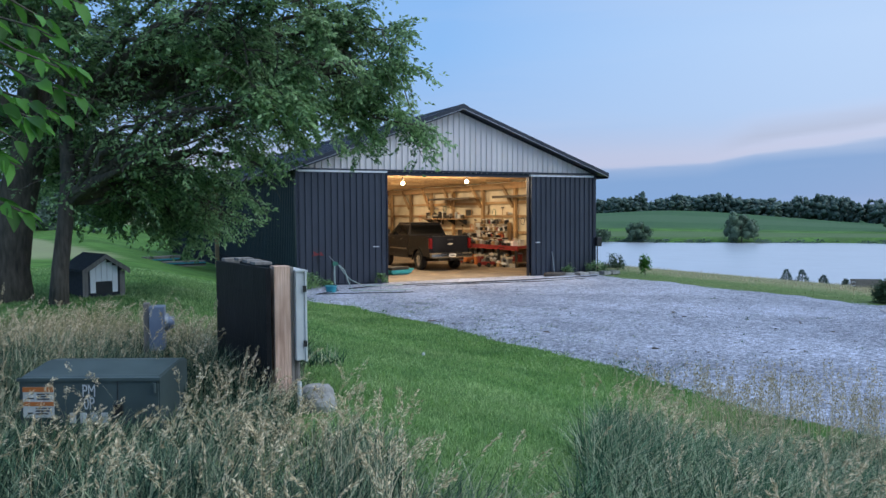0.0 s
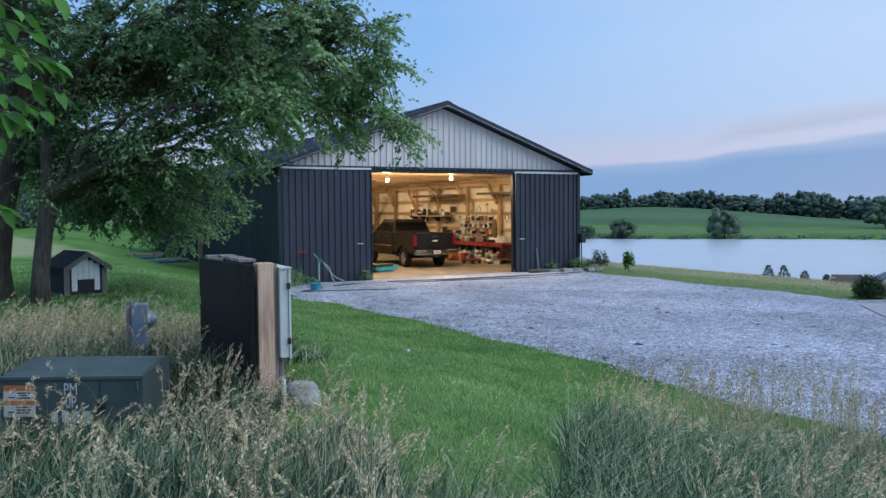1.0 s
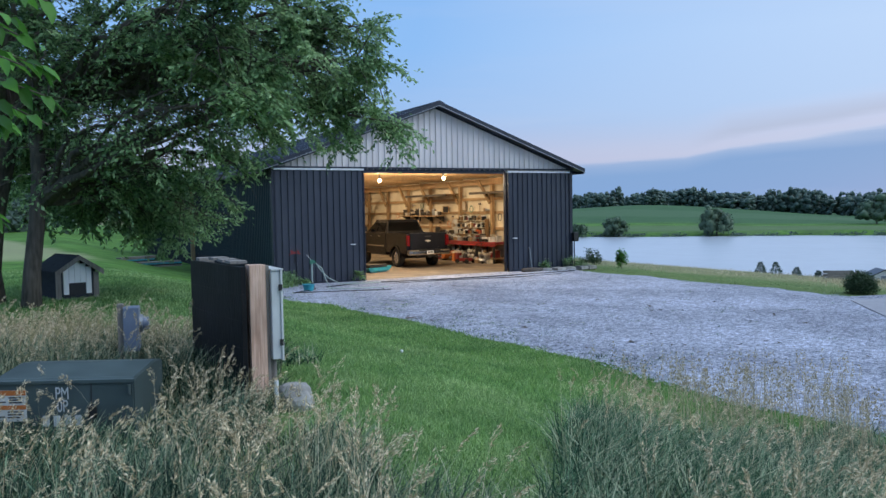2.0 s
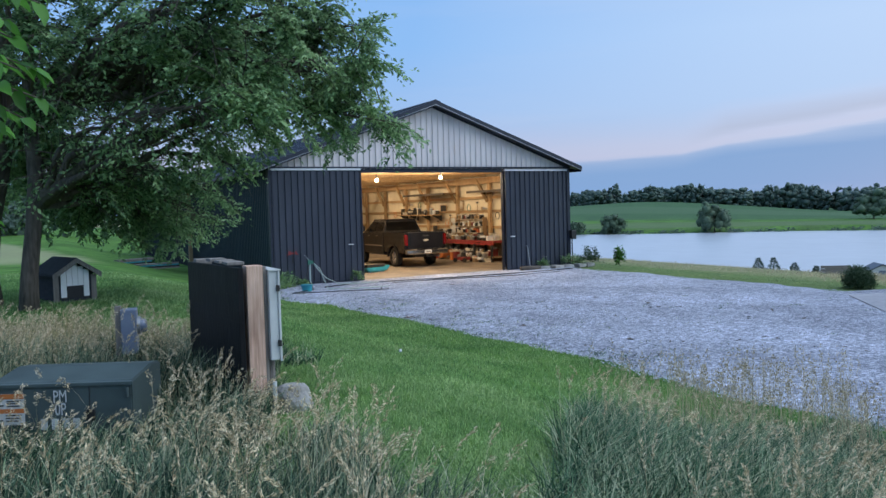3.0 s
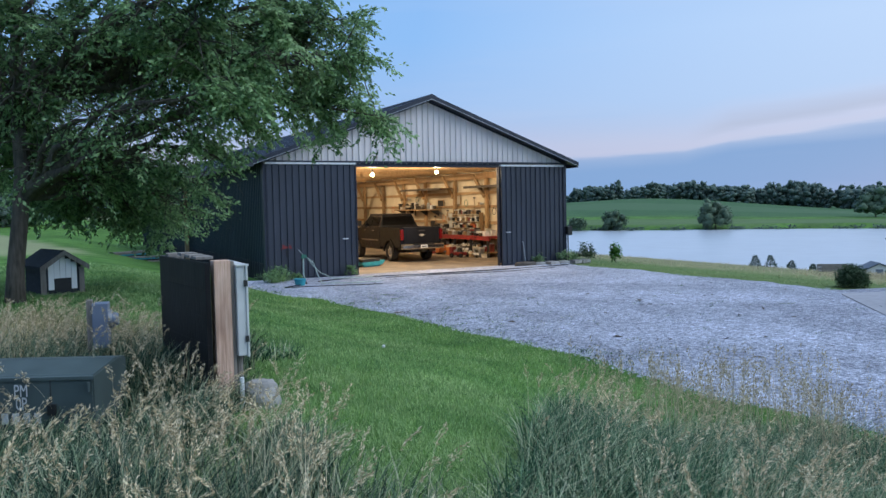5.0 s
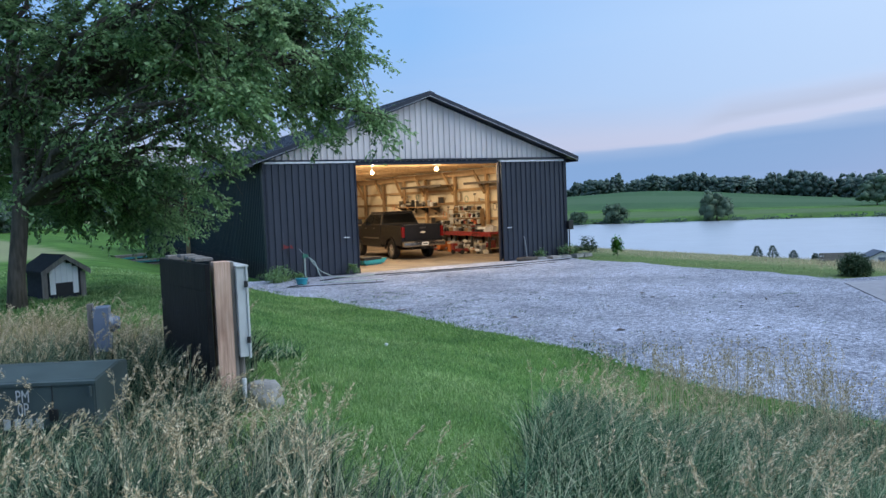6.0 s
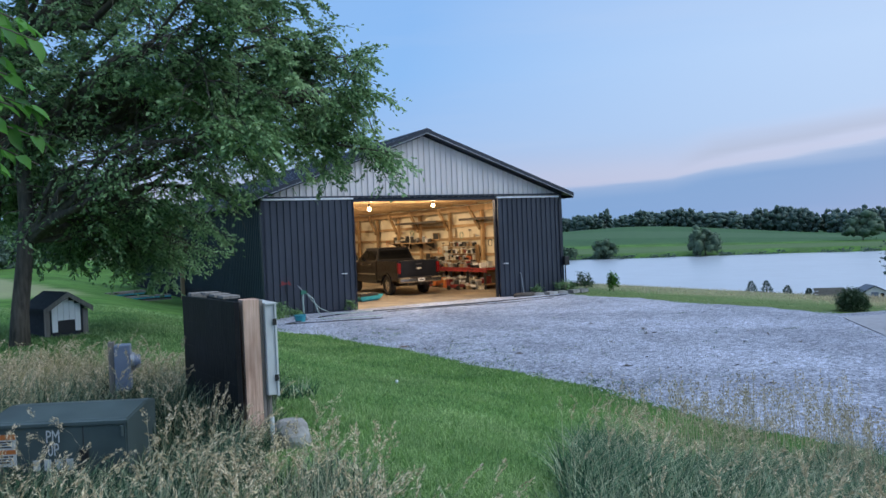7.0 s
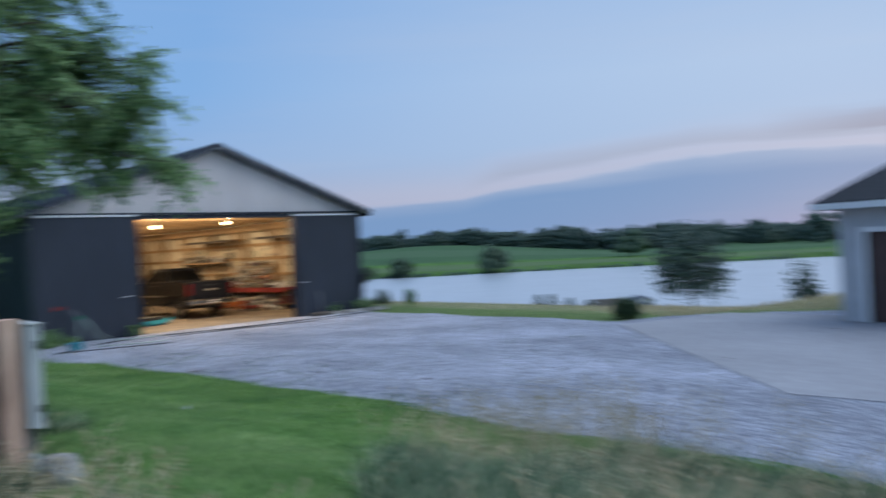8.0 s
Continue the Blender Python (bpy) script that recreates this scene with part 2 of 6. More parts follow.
M = {
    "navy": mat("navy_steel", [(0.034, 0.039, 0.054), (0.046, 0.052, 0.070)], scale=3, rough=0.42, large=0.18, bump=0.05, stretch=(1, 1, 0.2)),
    # dark green steel, its colour lowered to hold this wall's shade
    "side": mat("shaded_dark_green_steel", [(0.008, 0.020, 0.026), (0.012, 0.027, 0.034)], scale=2, rough=0.55, large=0.2, stretch=(1, 1, 0.2)),
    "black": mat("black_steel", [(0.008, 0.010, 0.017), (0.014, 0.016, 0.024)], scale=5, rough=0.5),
    "white_steel": mat("pale_grey_steel", [(0.70, 0.63, 0.60), (0.80, 0.73, 0.69)], scale=2, rough=0.6, large=0.08, stretch=(1, 1, 0.15), spec=0.3),
    "white": mat("white_paint", [(0.70, 0.70, 0.70), (0.80, 0.80, 0.80)], scale=6, rough=0.5, large=0.06),
    "bright_white": mat("fresh_white_paint", [(0.82, 0.81, 0.79), (0.88, 0.87, 0.85)], scale=6, rough=0.6, large=0.06),
    "trim": mat("dark_trim", [(0.014, 0.018, 0.030), (0.022, 0.026, 0.040)], scale=6, rough=0.4),
    "roof": mat("dark_blue_roof_steel", [(0.022, 0.036, 0.062), (0.032, 0.048, 0.078)], scale=1.5, rough=0.4, large=0.15),
    "lumber": mat("pine_lumber", [(0.28, 0.17, 0.08), (0.44, 0.29, 0.15)], scale=3, rough=0.75, stretch=(6, 6, 0.7), large=0.2, vary=0.22, bump=0.1),
    "lining": mat("cream_wall_lining", [(0.58, 0.50, 0.37), (0.72, 0.64, 0.49)], scale=1.5, rough=0.8, large=0.2),
    "floor_in": mat("dirt_dusted_concrete", [(0.155, 0.122, 0.090), (0.27, 0.215, 0.16)], scale=2, rough=0.85, large=0.25, large_scale=0.6, bump=0.1),
    "concrete": mat("broom_concrete", [(0.29, 0.285, 0.305), (0.36, 0.355, 0.38)], scale=6, rough=0.85, large=0.1, bump=0.1, bump_scale=60),
    # pale base colour stands in for part of the sky's reflection
    "water": mat("lake_water_pale_sheen", [(0.42, 0.45, 0.49), (0.46, 0.49, 0.53)], scale=0.05, rough=0.30, large=0.05, spec=1.0, bump=0.3, bump_scale=0.7),
    "red": mat("red_bench_paint", [(0.20, 0.018, 0.018), (0.29, 0.032, 0.028)], scale=4, rough=0.5),
    "steel": mat("galvanised_steel", [(0.30, 0.31, 0.32), (0.42, 0.43, 0.44)], scale=9, rough=0.42, metal=0.7, large=0.15),
    "dark_metal": mat("dark_iron", [(0.03, 0.03, 0.03), (0.07, 0.065, 0.06)], scale=7, rough=0.5, metal=0.6),
    "rubber": mat("tyre_rubber", [(0.012, 0.012, 0.012), (0.022, 0.021, 0.02)], scale=12, rough=0.85),
    "chrome": mat("chrome", [(0.55, 0.55, 0.56), (0.65, 0.65, 0.66)], scale=4, rough=0.18, metal=1.0),
    "truck": mat("dark_grey_car_paint", [(0.012, 0.0125, 0.016), (0.016, 0.0165, 0.020)], scale=3, rough=0.22, large=0.15, spec=0.4),
    "plastic": mat("black_plastic", [(0.012, 0.012, 0.013), (0.02, 0.02, 0.021)], scale=8, rough=0.6),
    "tail": mat("red_lens", [(0.13, 0.006, 0.006), (0.18, 0.009, 0.009)], scale=8, rough=0.2),
    "glass_dark": mat("tinted_glass", [(0.003, 0.0035, 0.004), (0.005, 0.0055, 0.006)], scale=3, rough=0.06, spec=0.08),
    "turq": mat("turquoise_plastic", [(0.02, 0.24, 0.30), (0.04, 0.32, 0.38)], scale=4, rough=0.4),
    "weathered": mat("weathered_post_wood", [(0.40, 0.22, 0.15), (0.62, 0.39, 0.28), (0.74, 0.51, 0.39)], scale=5, rough=0.85, stretch=(9, 9, 0.5), bump=0.5, bump_scale=8, large=0.25, large_scale=2.0),
    "greywood": mat("grey_weathered_wood", [(0.16, 0.14, 0.12), (0.30, 0.27, 0.24)], scale=5, rough=0.9, stretch=(9, 9, 0.5), bump=0.4, large=0.25),
    "black_board": mat("black_stained_board", [(0.004, 0.004, 0.005), (0.012, 0.012, 0.013)], scale=4, rough=0.55, bump=0.2, large=0.4, large_scale=2.0, stretch=(1, 3, 1), spec=0.2),
    "panel_grey": mat("grey_enamel", [(0.50, 0.50, 0.48), (0.60, 0.60, 0.58)], scale=5, rough=0.5, large=0.18, large_scale=3.0),
    "meter_grey": mat("blue_grey_enamel", [(0.14, 0.175, 0.245), (0.19, 0.23, 0.305)], scale=5, rough=0.45, large=0.15),
    "transformer": mat("dull_green_enamel", [(0.046, 0.068, 0.068), (0.070, 0.098, 0.096)], scale=4, rough=0.5, large=0.25, large_scale=1.5),
    "sticker": mat("white_sticker", [(0.55, 0.55, 0.52), (0.68, 0.68, 0.65)], scale=9, rough=0.5),
    "orange": mat("orange_sticker", [(0.50, 0.14, 0.03), (0.60, 0.19, 0.05)], scale=9, rough=0.5),
    "ink": mat("black_ink", [(0.02, 0.02, 0.02), (0.04, 0.04, 0.04)], scale=9, rough=0.6),
    "letter": mat("white_lettering", [(0.50, 0.52, 0.52), (0.62, 0.64, 0.64)], scale=9, rough=0.6),
    "bark": mat("furrowed_bark", [(0.048, 0.039, 0.032), (0.135, 0.110, 0.088)], scale=6, rough=0.95, stretch=(3, 3, 0.6), bump=1.0, bump_scale=9, large=0.3, large_scale=1.2),
    "leaf": leaf_mat("tree_leaves", rough=0.40, stops=[(0.055, 0.115, 0.048), (0.22, 0.36, 0.16), (0.45, 0.60, 0.31)], own=0.28, drift=1.1, island=0.15, thin=0.5),
    "leaf_near": leaf_mat("fresh_leaves", [(0.05, 0.15, 0.022), (0.12, 0.30, 0.05)], rough=0.4, own=0.6),
    "lawn": leaf_mat("lawn_blades", [(0.105, 0.22, 0.074), (0.245, 0.39, 0.142), (0.43, 0.54, 0.245)], own=0.28, drift=0.8),
    "tall": leaf_mat("tall_grass_blades", [(0.013, 0.038, 0.025), (0.055, 0.112, 0.066), (0.15, 0.23, 0.135), (0.42, 0.42, 0.27)], thin=0.2),
    "seed": leaf_mat("grass_seed_heads", [(0.50, 0.39, 0.22), (0.70, 0.56, 0.35), (0.84, 0.71, 0.50)], own=0.75),
    "tall_dark": leaf_mat("bank_grass_blades", [(0.012, 0.050, 0.027), (0.050, 0.138, 0.066), (0.155, 0.275, 0.14), (0.50, 0.50, 0.32)], thin=0.2),
    "dry": leaf_mat("dry_meadow_grass", [(0.06, 0.11, 0.045), (0.22, 0.24, 0.11), (0.44, 0.37, 0.19), (0.62, 0.51, 0.29)], thin=0.3, own=0.45, drift=1.0),
    "bank": leaf_mat("olive_bank_grass", [(0.09, 0.16, 0.055), (0.19, 0.27, 0.095), (0.34, 0.36, 0.16)], own=0.4, drift=0.5),
    "pale_hose": mat("pale_hose", [(0.30, 0.38, 0.35), (0.42, 0.50, 0.46)], scale=6, rough=0.5),
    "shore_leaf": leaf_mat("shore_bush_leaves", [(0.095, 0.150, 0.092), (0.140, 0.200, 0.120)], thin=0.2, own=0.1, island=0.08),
    "straw": leaf_mat("dry_straw", [(0.45, 0.38, 0.24), (0.60, 0.50, 0.33)]),
    "bush": leaf_mat("bush_leaves", [(0.045, 0.080, 0.040), (0.085, 0.140, 0.065)], thin=0.2, own=0.25, island=0.15),
    # leaf colour lightened and blued to carry the distance haze
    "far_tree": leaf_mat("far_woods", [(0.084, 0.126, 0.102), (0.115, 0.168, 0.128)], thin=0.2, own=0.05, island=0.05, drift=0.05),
    "gravel_stone": mat("limestone_chips", [(0.26, 0.27, 0.32), (0.52, 0.53, 0.60)], scale=3, rough=0.9, island=0.2, large=0.1),
    "stone": mat("pale_stone", [(0.20, 0.185, 0.17), (0.42, 0.40, 0.375)], scale=4, rough=0.9, bump=0.6, large=0.25, large_scale=1.5),
    "shingle": mat("dark_shingle", [(0.02, 0.022, 0.028), (0.045, 0.048, 0.055)], scale=14, rough=0.9, large=0.2),
    "stucco": mat("pale_siding", [(0.40, 0.41, 0.43), (0.48, 0.49, 0.51)], scale=4, rough=0.8, large=0.08),
    "brown_door": mat("brown_garage_door", [(0.060, 0.030, 0.026), (0.085, 0.045, 0.038)], scale=3, rough=0.5),
    "green_hose": mat("green_hose", [(0.03, 0.16, 0.10), (0.05, 0.22, 0.14)], scale=6, rough=0.5),
    "cream": mat("cream_plastic", [(0.55, 0.50, 0.40), (0.66, 0.60, 0.50)], scale=4, rough=0.6),
    "bulb": glow_mat("lit_bulb", (1.0, 0.70, 0.36), 14.0),
}


# index above that of water, to strengthen the sky reflection
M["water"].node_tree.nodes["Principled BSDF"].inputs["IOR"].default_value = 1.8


# ---- shape helpers ----
def part(name, bm, material, parent=None, label="", smooth=False):
    me = bpy.data.meshes.new(name)
    bm.normal_update()
    bm.to_mesh(me)
    bm.free()
    if smooth:
        me.shade_smooth()
    me.materials.append(M[material] if isinstance(material, str) else material)
    ob = new(name, me)
    if parent is not None:
        ob.parent = parent
    if label:
        ob["label"] = label
    return ob


def thing(name, m, label, category, group="", kind=""):
    e = new(name)
    e.empty_display_size = 0.2
    e.matrix_world = m
    return tagged(e, label, category, group, kind)


def add_box(bm, lo, hi, bevel=0.0, turn=None):
    c = [(a + b) / 2 for a, b in zip(lo, hi)]
    s = [b - a for a, b in zip(lo, hi)]
    m = Matrix.Translation(c) @ (turn or Matrix()) @ Matrix.Diagonal((*s, 1))
    vs = bmesh.ops.create_cube(bm, size=1, matrix=m)["verts"]
    if bevel:
        es = list({e for v in vs for e in v.link_edges})
        bmesh.ops.bevel(bm, geom=es, offset=bevel, segments=2, affect="EDGES", profile=0.7)
    return bm


def box(lo, hi, bevel=0.0, turn=None):
    return add_box(bmesh.new(), lo, hi, bevel, turn)


def add_rod(bm, a, b, r0, r1=None, n=8):
    a, b = Vector(a), Vector(b)
    d = b - a
    m = Matrix.Translation((a + b) / 2) @ d.to_track_quat("Z", "Y").to_matrix().to_4x4()
    bmesh.ops.create_cone(bm, cap_ends=True, segments=n, radius1=r0, radius2=r0 if r1 is None else r1, depth=d.length, matrix=m)
    return bm


def rod(a, b, r0, r1=None, n=8):
    return add_rod(bmesh.new(), a, b, r0, r1, n)


def prism(outline, axis, lo, hi, bevel=0.0):
    """A closed outline pushed along an axis; the outline gives the other two coordinates in order."""
    bm = bmesh.new()
    rings = []
    for v in (lo, hi):
        ring = []
        for p, q in outline:
            co = [p, q]
            co.insert(axis, v)
            ring.append(bm.verts.new(co))
        rings.append(ring)
    bm.faces.new(rings[0])
    bm.faces.new(rings[1][::-1])
    for i in range(len(outline)):
        j = (i + 1) % len(outline)
        bm.faces.new((rings[0][i], rings[1][i], rings[1][j], rings[0][j]))
    bmesh.ops.recalc_face_normals(bm, faces=bm.faces)
    if bevel:
        bmesh.ops.bevel(bm, geom=list(bm.edges), offset=bevel, segments=2, affect="EDGES")
    return bm


def tube(points, radii, n=8):
    """A bent, tapered tube through points."""
    bm = bmesh.new()
    pts = [Vector(p) for p in points]
    last = None
    for i, p in enumerate(pts):
        d = (pts[min(i + 1, len(pts) - 1)] - pts[max(i - 1, 0)]).normalized()
        u = d.orthogonal().normalized() if i == 0 else (u - d * u.dot(d)).normalized()
        v = d.cross(u)
        r = radii[i] if isinstance(radii, (list, tuple)) else radii
        ring = [bm.verts.new(p + (u * math.cos(2 * math.pi * k / n) + v * math.sin(2 * math.pi * k / n)) * r) for k in range(n)]
        if last:
            for k in range(n):
                bm.faces.new((last[k], last[(k + 1) % n], ring[(k + 1) % n], ring[k]))
        else:
            bm.faces.new(ring[::-1])
        last = ring
    bm.faces.new(last)
    return bm


def np_mesh(name, verts, faces, material, smooth=False):
    """A mesh from arrays: verts (n,3), faces (m,k)."""
    me = bpy.data.meshes.new(name)
    k = faces.shape[1]
    me.vertices.add(len(verts))
    me.vertices.foreach_set("co", np.ascontiguousarray(verts, np.float32).ravel())
    me.loops.add(faces.size)
    me.loops.foreach_set("vertex_index", np.ascontiguousarray(faces, np.int32).ravel())
    me.polygons.add(len(faces))
    me.polygons.foreach_set("loop_start", np.arange(0, faces.size, k, dtype=np.int32))
    me.polygons.foreach_set("loop_total", np.full(len(faces), k, np.int32))
    me.update(calc_edges=True)
    if smooth:
        me.shade_smooth()
    me.materials.append(M[material] if isinstance(material, str) else material)
    return me


def sm(v):
    v = np.clip(v, 0, 1)
    return v * v * (3 - 2 * v)


# ---- ground ----
CX, CY = -13.5, -25.93


def lot(a, b):
    """Plan coordinates of a spot a metres to the side and b metres ahead of the walker's stand."""
    return CX + 0.8804 * a + 0.4742 * b, CY - 0.4742 * a + 0.8804 * b


def wob(x, y, s, k=0.0):
    return (np.sin(x * s + 1.3 + k) * np.cos(y * s * 1.17 - 0.4 + k) + 0.5 * np.sin(x * s * 2.3 - y * s * 1.9 + 2 + k)) / 1.5


LAKE = -4.0


def ground_z(x, y):
    x, y = np.asarray(x, float), np.asarray(y, float)
    z = 0.86 * sm((-6.4 - x) / 5.4)
    bank0 = 6.6 + 20 * sm((-13.0 - y) / 4.0)
    d = x - bank0
    z = z - 0.06 * np.clip(d, 0, 9) - 5.4 * sm((d - 8) / 18)
    u = 0.75 * x + 0.66 * y + 5 * wob(x, y, 0.02) + 1.5 * wob(x, y, 0.11, 1)
    v = 0.66 * x - 0.75 * y
    far = sm((u - 143) / 6)
    top = 6.2 - 1.6 * sm((-25 - v) / 50) - 6.9 * sm((v + 35) / 105) + 4.0 * sm((v - 140) / 200)
    hill = LAKE + 1.0 + top * sm((u - 146) / 186) + 0.8 * wob(x, y, 0.009, 2) * sm((u - 180) / 150) + 0.006 * np.clip(u - 520, 0, 900)
    z = np.where(u > 110, z * (1 - far) + hill * far, z)
    away = sm((np.hypot(x, y) - 60) / 120) * (1 - sm((u - 10) / 60))
    return z + away * 1.2 * wob(x, y, 0.013) + 0.03 * wob(x, y, 0.5) * sm((-6.8 - x) / 2)


def ground_material():
    """Lawn green, dry grass and field, chosen by place; the gravel yard lies on it as its own sheet."""
    m = mat("grass_ground", [(0.05, 0.12, 0.025), (0.085, 0.18, 0.035), (0.12, 0.22, 0.05)], scale=1.2, rough=0.95, large=0.3, large_scale=0.15, bump=0.6, bump_scale=25, spec=0.1)
    n, l = m.node_tree.nodes, m.node_tree.links
    b = n["Principled BSDF"]
    tc = n.new("ShaderNodeTexCoord")
    base = b.inputs["Base Color"].links[0].from_socket

    def dot(v, lo, hi):
        d = n.new("ShaderNodeVectorMath")
        d.operation = "DOT_PRODUCT"
        l.new(tc.outputs["Object"], d.inputs[0])
        d.inputs[1].default_value = v
        wv = n.new("ShaderNodeTexNoise")
        l.new(tc.outputs["Object"], wv.inputs["Vector"])
        wv.inputs["Scale"].default_value = 6.0 / abs(hi - lo) * 0.15
        ad = n.new("ShaderNodeMath")
        ad.operation = "MULTIPLY_ADD"
        l.new(wv.outputs[0], ad.inputs[0])
        ad.inputs[1].default_value = 1.2 * (hi - lo)
        l.new(d.outputs["Value"], ad.inputs[2])
        r = n.new("ShaderNodeMapRange")
        r.interpolation_type = "SMOOTHSTEP"
        l.new(ad.outputs[0], r.inputs[0])
        r.inputs[1].default_value, r.inputs[2].default_value = lo + 0.6 * (hi - lo), hi + 0.6 * (hi - lo)
        return r.outputs[0]

    def times(a, c):
        q = n.new("ShaderNodeMath")
        q.operation = "MULTIPLY"
        l.new(a, q.inputs[0])
        if isinstance(c, float):
            q.inputs[1].default_value = c
        else:
            l.new(c, q.inputs[1])
        return q.outputs[0]

    def over(fac, color, under):
        x = n.new("ShaderNodeMixRGB")
        l.new(fac, x.inputs[0])
        l.new(under, x.inputs[1])
        x.inputs[2].default_value = (*color, 1)
        return x.outputs[0]

    # far fields: dulled green with the haze's blue mixed into the colour
    hazed_fields = dot((0.75, 0.66, 0), 180, 205)
    c = over(times(hazed_fields, 0.72), (0.056, 0.108, 0.066), base)
    strip = times(dot((0.75, 0.66, 0), 147, 155), dot((-0.75, -0.66, 0), -185, -175))
    c = over(times(strip, 0.75), (0.120, 0.165, 0.085), c)
    crop = times(dot((0.75, 0.66, 0), 222, 226), dot((-0.75, -0.66, 0), -268, -262))
    c = over(times(crop, 0.7), (0.090, 0.150, 0.078), c)
    bank = times(dot((1, 0, 0), 5.2, 6.2), dot((-1, 0, 0), -34, -28))
    c = over(times(bank, 0.7), (0.135, 0.175, 0.070), c)
    dry = times(times(dot((1, 0, 0), 8.2, 11.5), dot((-1, 0, 0), -30, -24)), 0.7)
    c = over(dry, (0.29, 0.27, 0.15), c)
    hay = times(dot((0, 1, 0), 6, 11), dot((-1, -0.12, 0), 9.3, 10.5))
    c = over(times(hay, 0.65), (0.36, 0.34, 0.20), c)
    l.new(c, b.inputs["Base Color"])
    return m


nr, na = 260, 540
rad = np.concatenate([[0.0], 0.5 * (4500 / 0.5) ** (np.arange(nr) / (nr - 1))])
ang = np.linspace(0, 2 * np.pi, na, endpoint=False)
gx = CX + 8 + np.outer(rad, np.cos(ang))
gy = CY + 12 + np.outer(rad, np.sin(ang))
gz = ground_z(gx, gy)
gv = np.stack([gx, gy, gz], -1).reshape(-1, 3)
ii, jj = np.meshgrid(np.arange(nr), np.arange(na), indexing="ij")
gf = np.stack([ii * na + jj, (ii + 1) * na + jj, (ii + 1) * na + (jj + 1) % na, ii * na + (jj + 1) % na], -1).reshape(-1, 4)
M["ground"] = ground_material()
tagged(new("ground", np_mesh("ground", gv, gf, "ground", smooth=True)), "rolling green grass land around the barn", "ground", kind="structure")

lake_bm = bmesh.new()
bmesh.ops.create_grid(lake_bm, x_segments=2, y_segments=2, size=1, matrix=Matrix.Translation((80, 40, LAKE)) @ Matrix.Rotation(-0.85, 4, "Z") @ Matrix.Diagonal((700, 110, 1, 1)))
tagged(part("water", lake_bm, "water"), "calm lake, its pale sky sheen partly in the base colour", "lake", kind="structure")

# gravel yard: a thin sheet a little above the grass, with a ragged edge
def yard_edge_w(y):
    return -6.15 + 0.5 * sm((-8 - y) / 6) + 0.12 * np.sin(y * 1.1) + 0.04 * np.sin(y * 3.1 + 1) - 1.1 * sm((y + 6.5) / 2.5)


def yard_edge_e(y):
    return 5.75 + 0.15 * np.sin(y * 1.3 + 2) + 0.08 * np.sin(y * 4.7) + 1.5 * sm((-12.7 - y) / 0.8) + 0.72 * np.clip(-12.9 - y, 0, 40)


ys = np.concatenate([np.arange(-60, -24, 1.0), np.arange(-24, 0.01, 0.2)])
nu = 40
us = np.linspace(0, 1, nu)
yx = np.array([yard_edge_w(y) + (yard_edge_e(y) - yard_edge_w(y)) * us for y in ys])
yy = np.repeat(ys[:, None], nu, 1)
lift = 0.045 * sm(us / 0.03 + 0.02) * sm((1 - us) / 0.03 + 0.02) - 0.03 * ((us < 0.001) | (us > 0.999))
yz = np.maximum(ground_z(yx, yy), -0.3) + 0.008 + lift[None, :] + 0.012 * wob(yx, yy, 1.1) * (us > 0.02) * (us < 0.98)
yv = np.stack([yx, yy, yz], -1).reshape(-1, 3)
ii, jj = np.meshgrid(np.arange(len(ys) - 1), np.arange(nu - 1), indexing="ij")
yf = np.stack([ii * nu + jj, ii * nu + jj + 1, (ii + 1) * nu + jj + 1, (ii + 1) * nu + jj], -1).reshape(-1, 4)


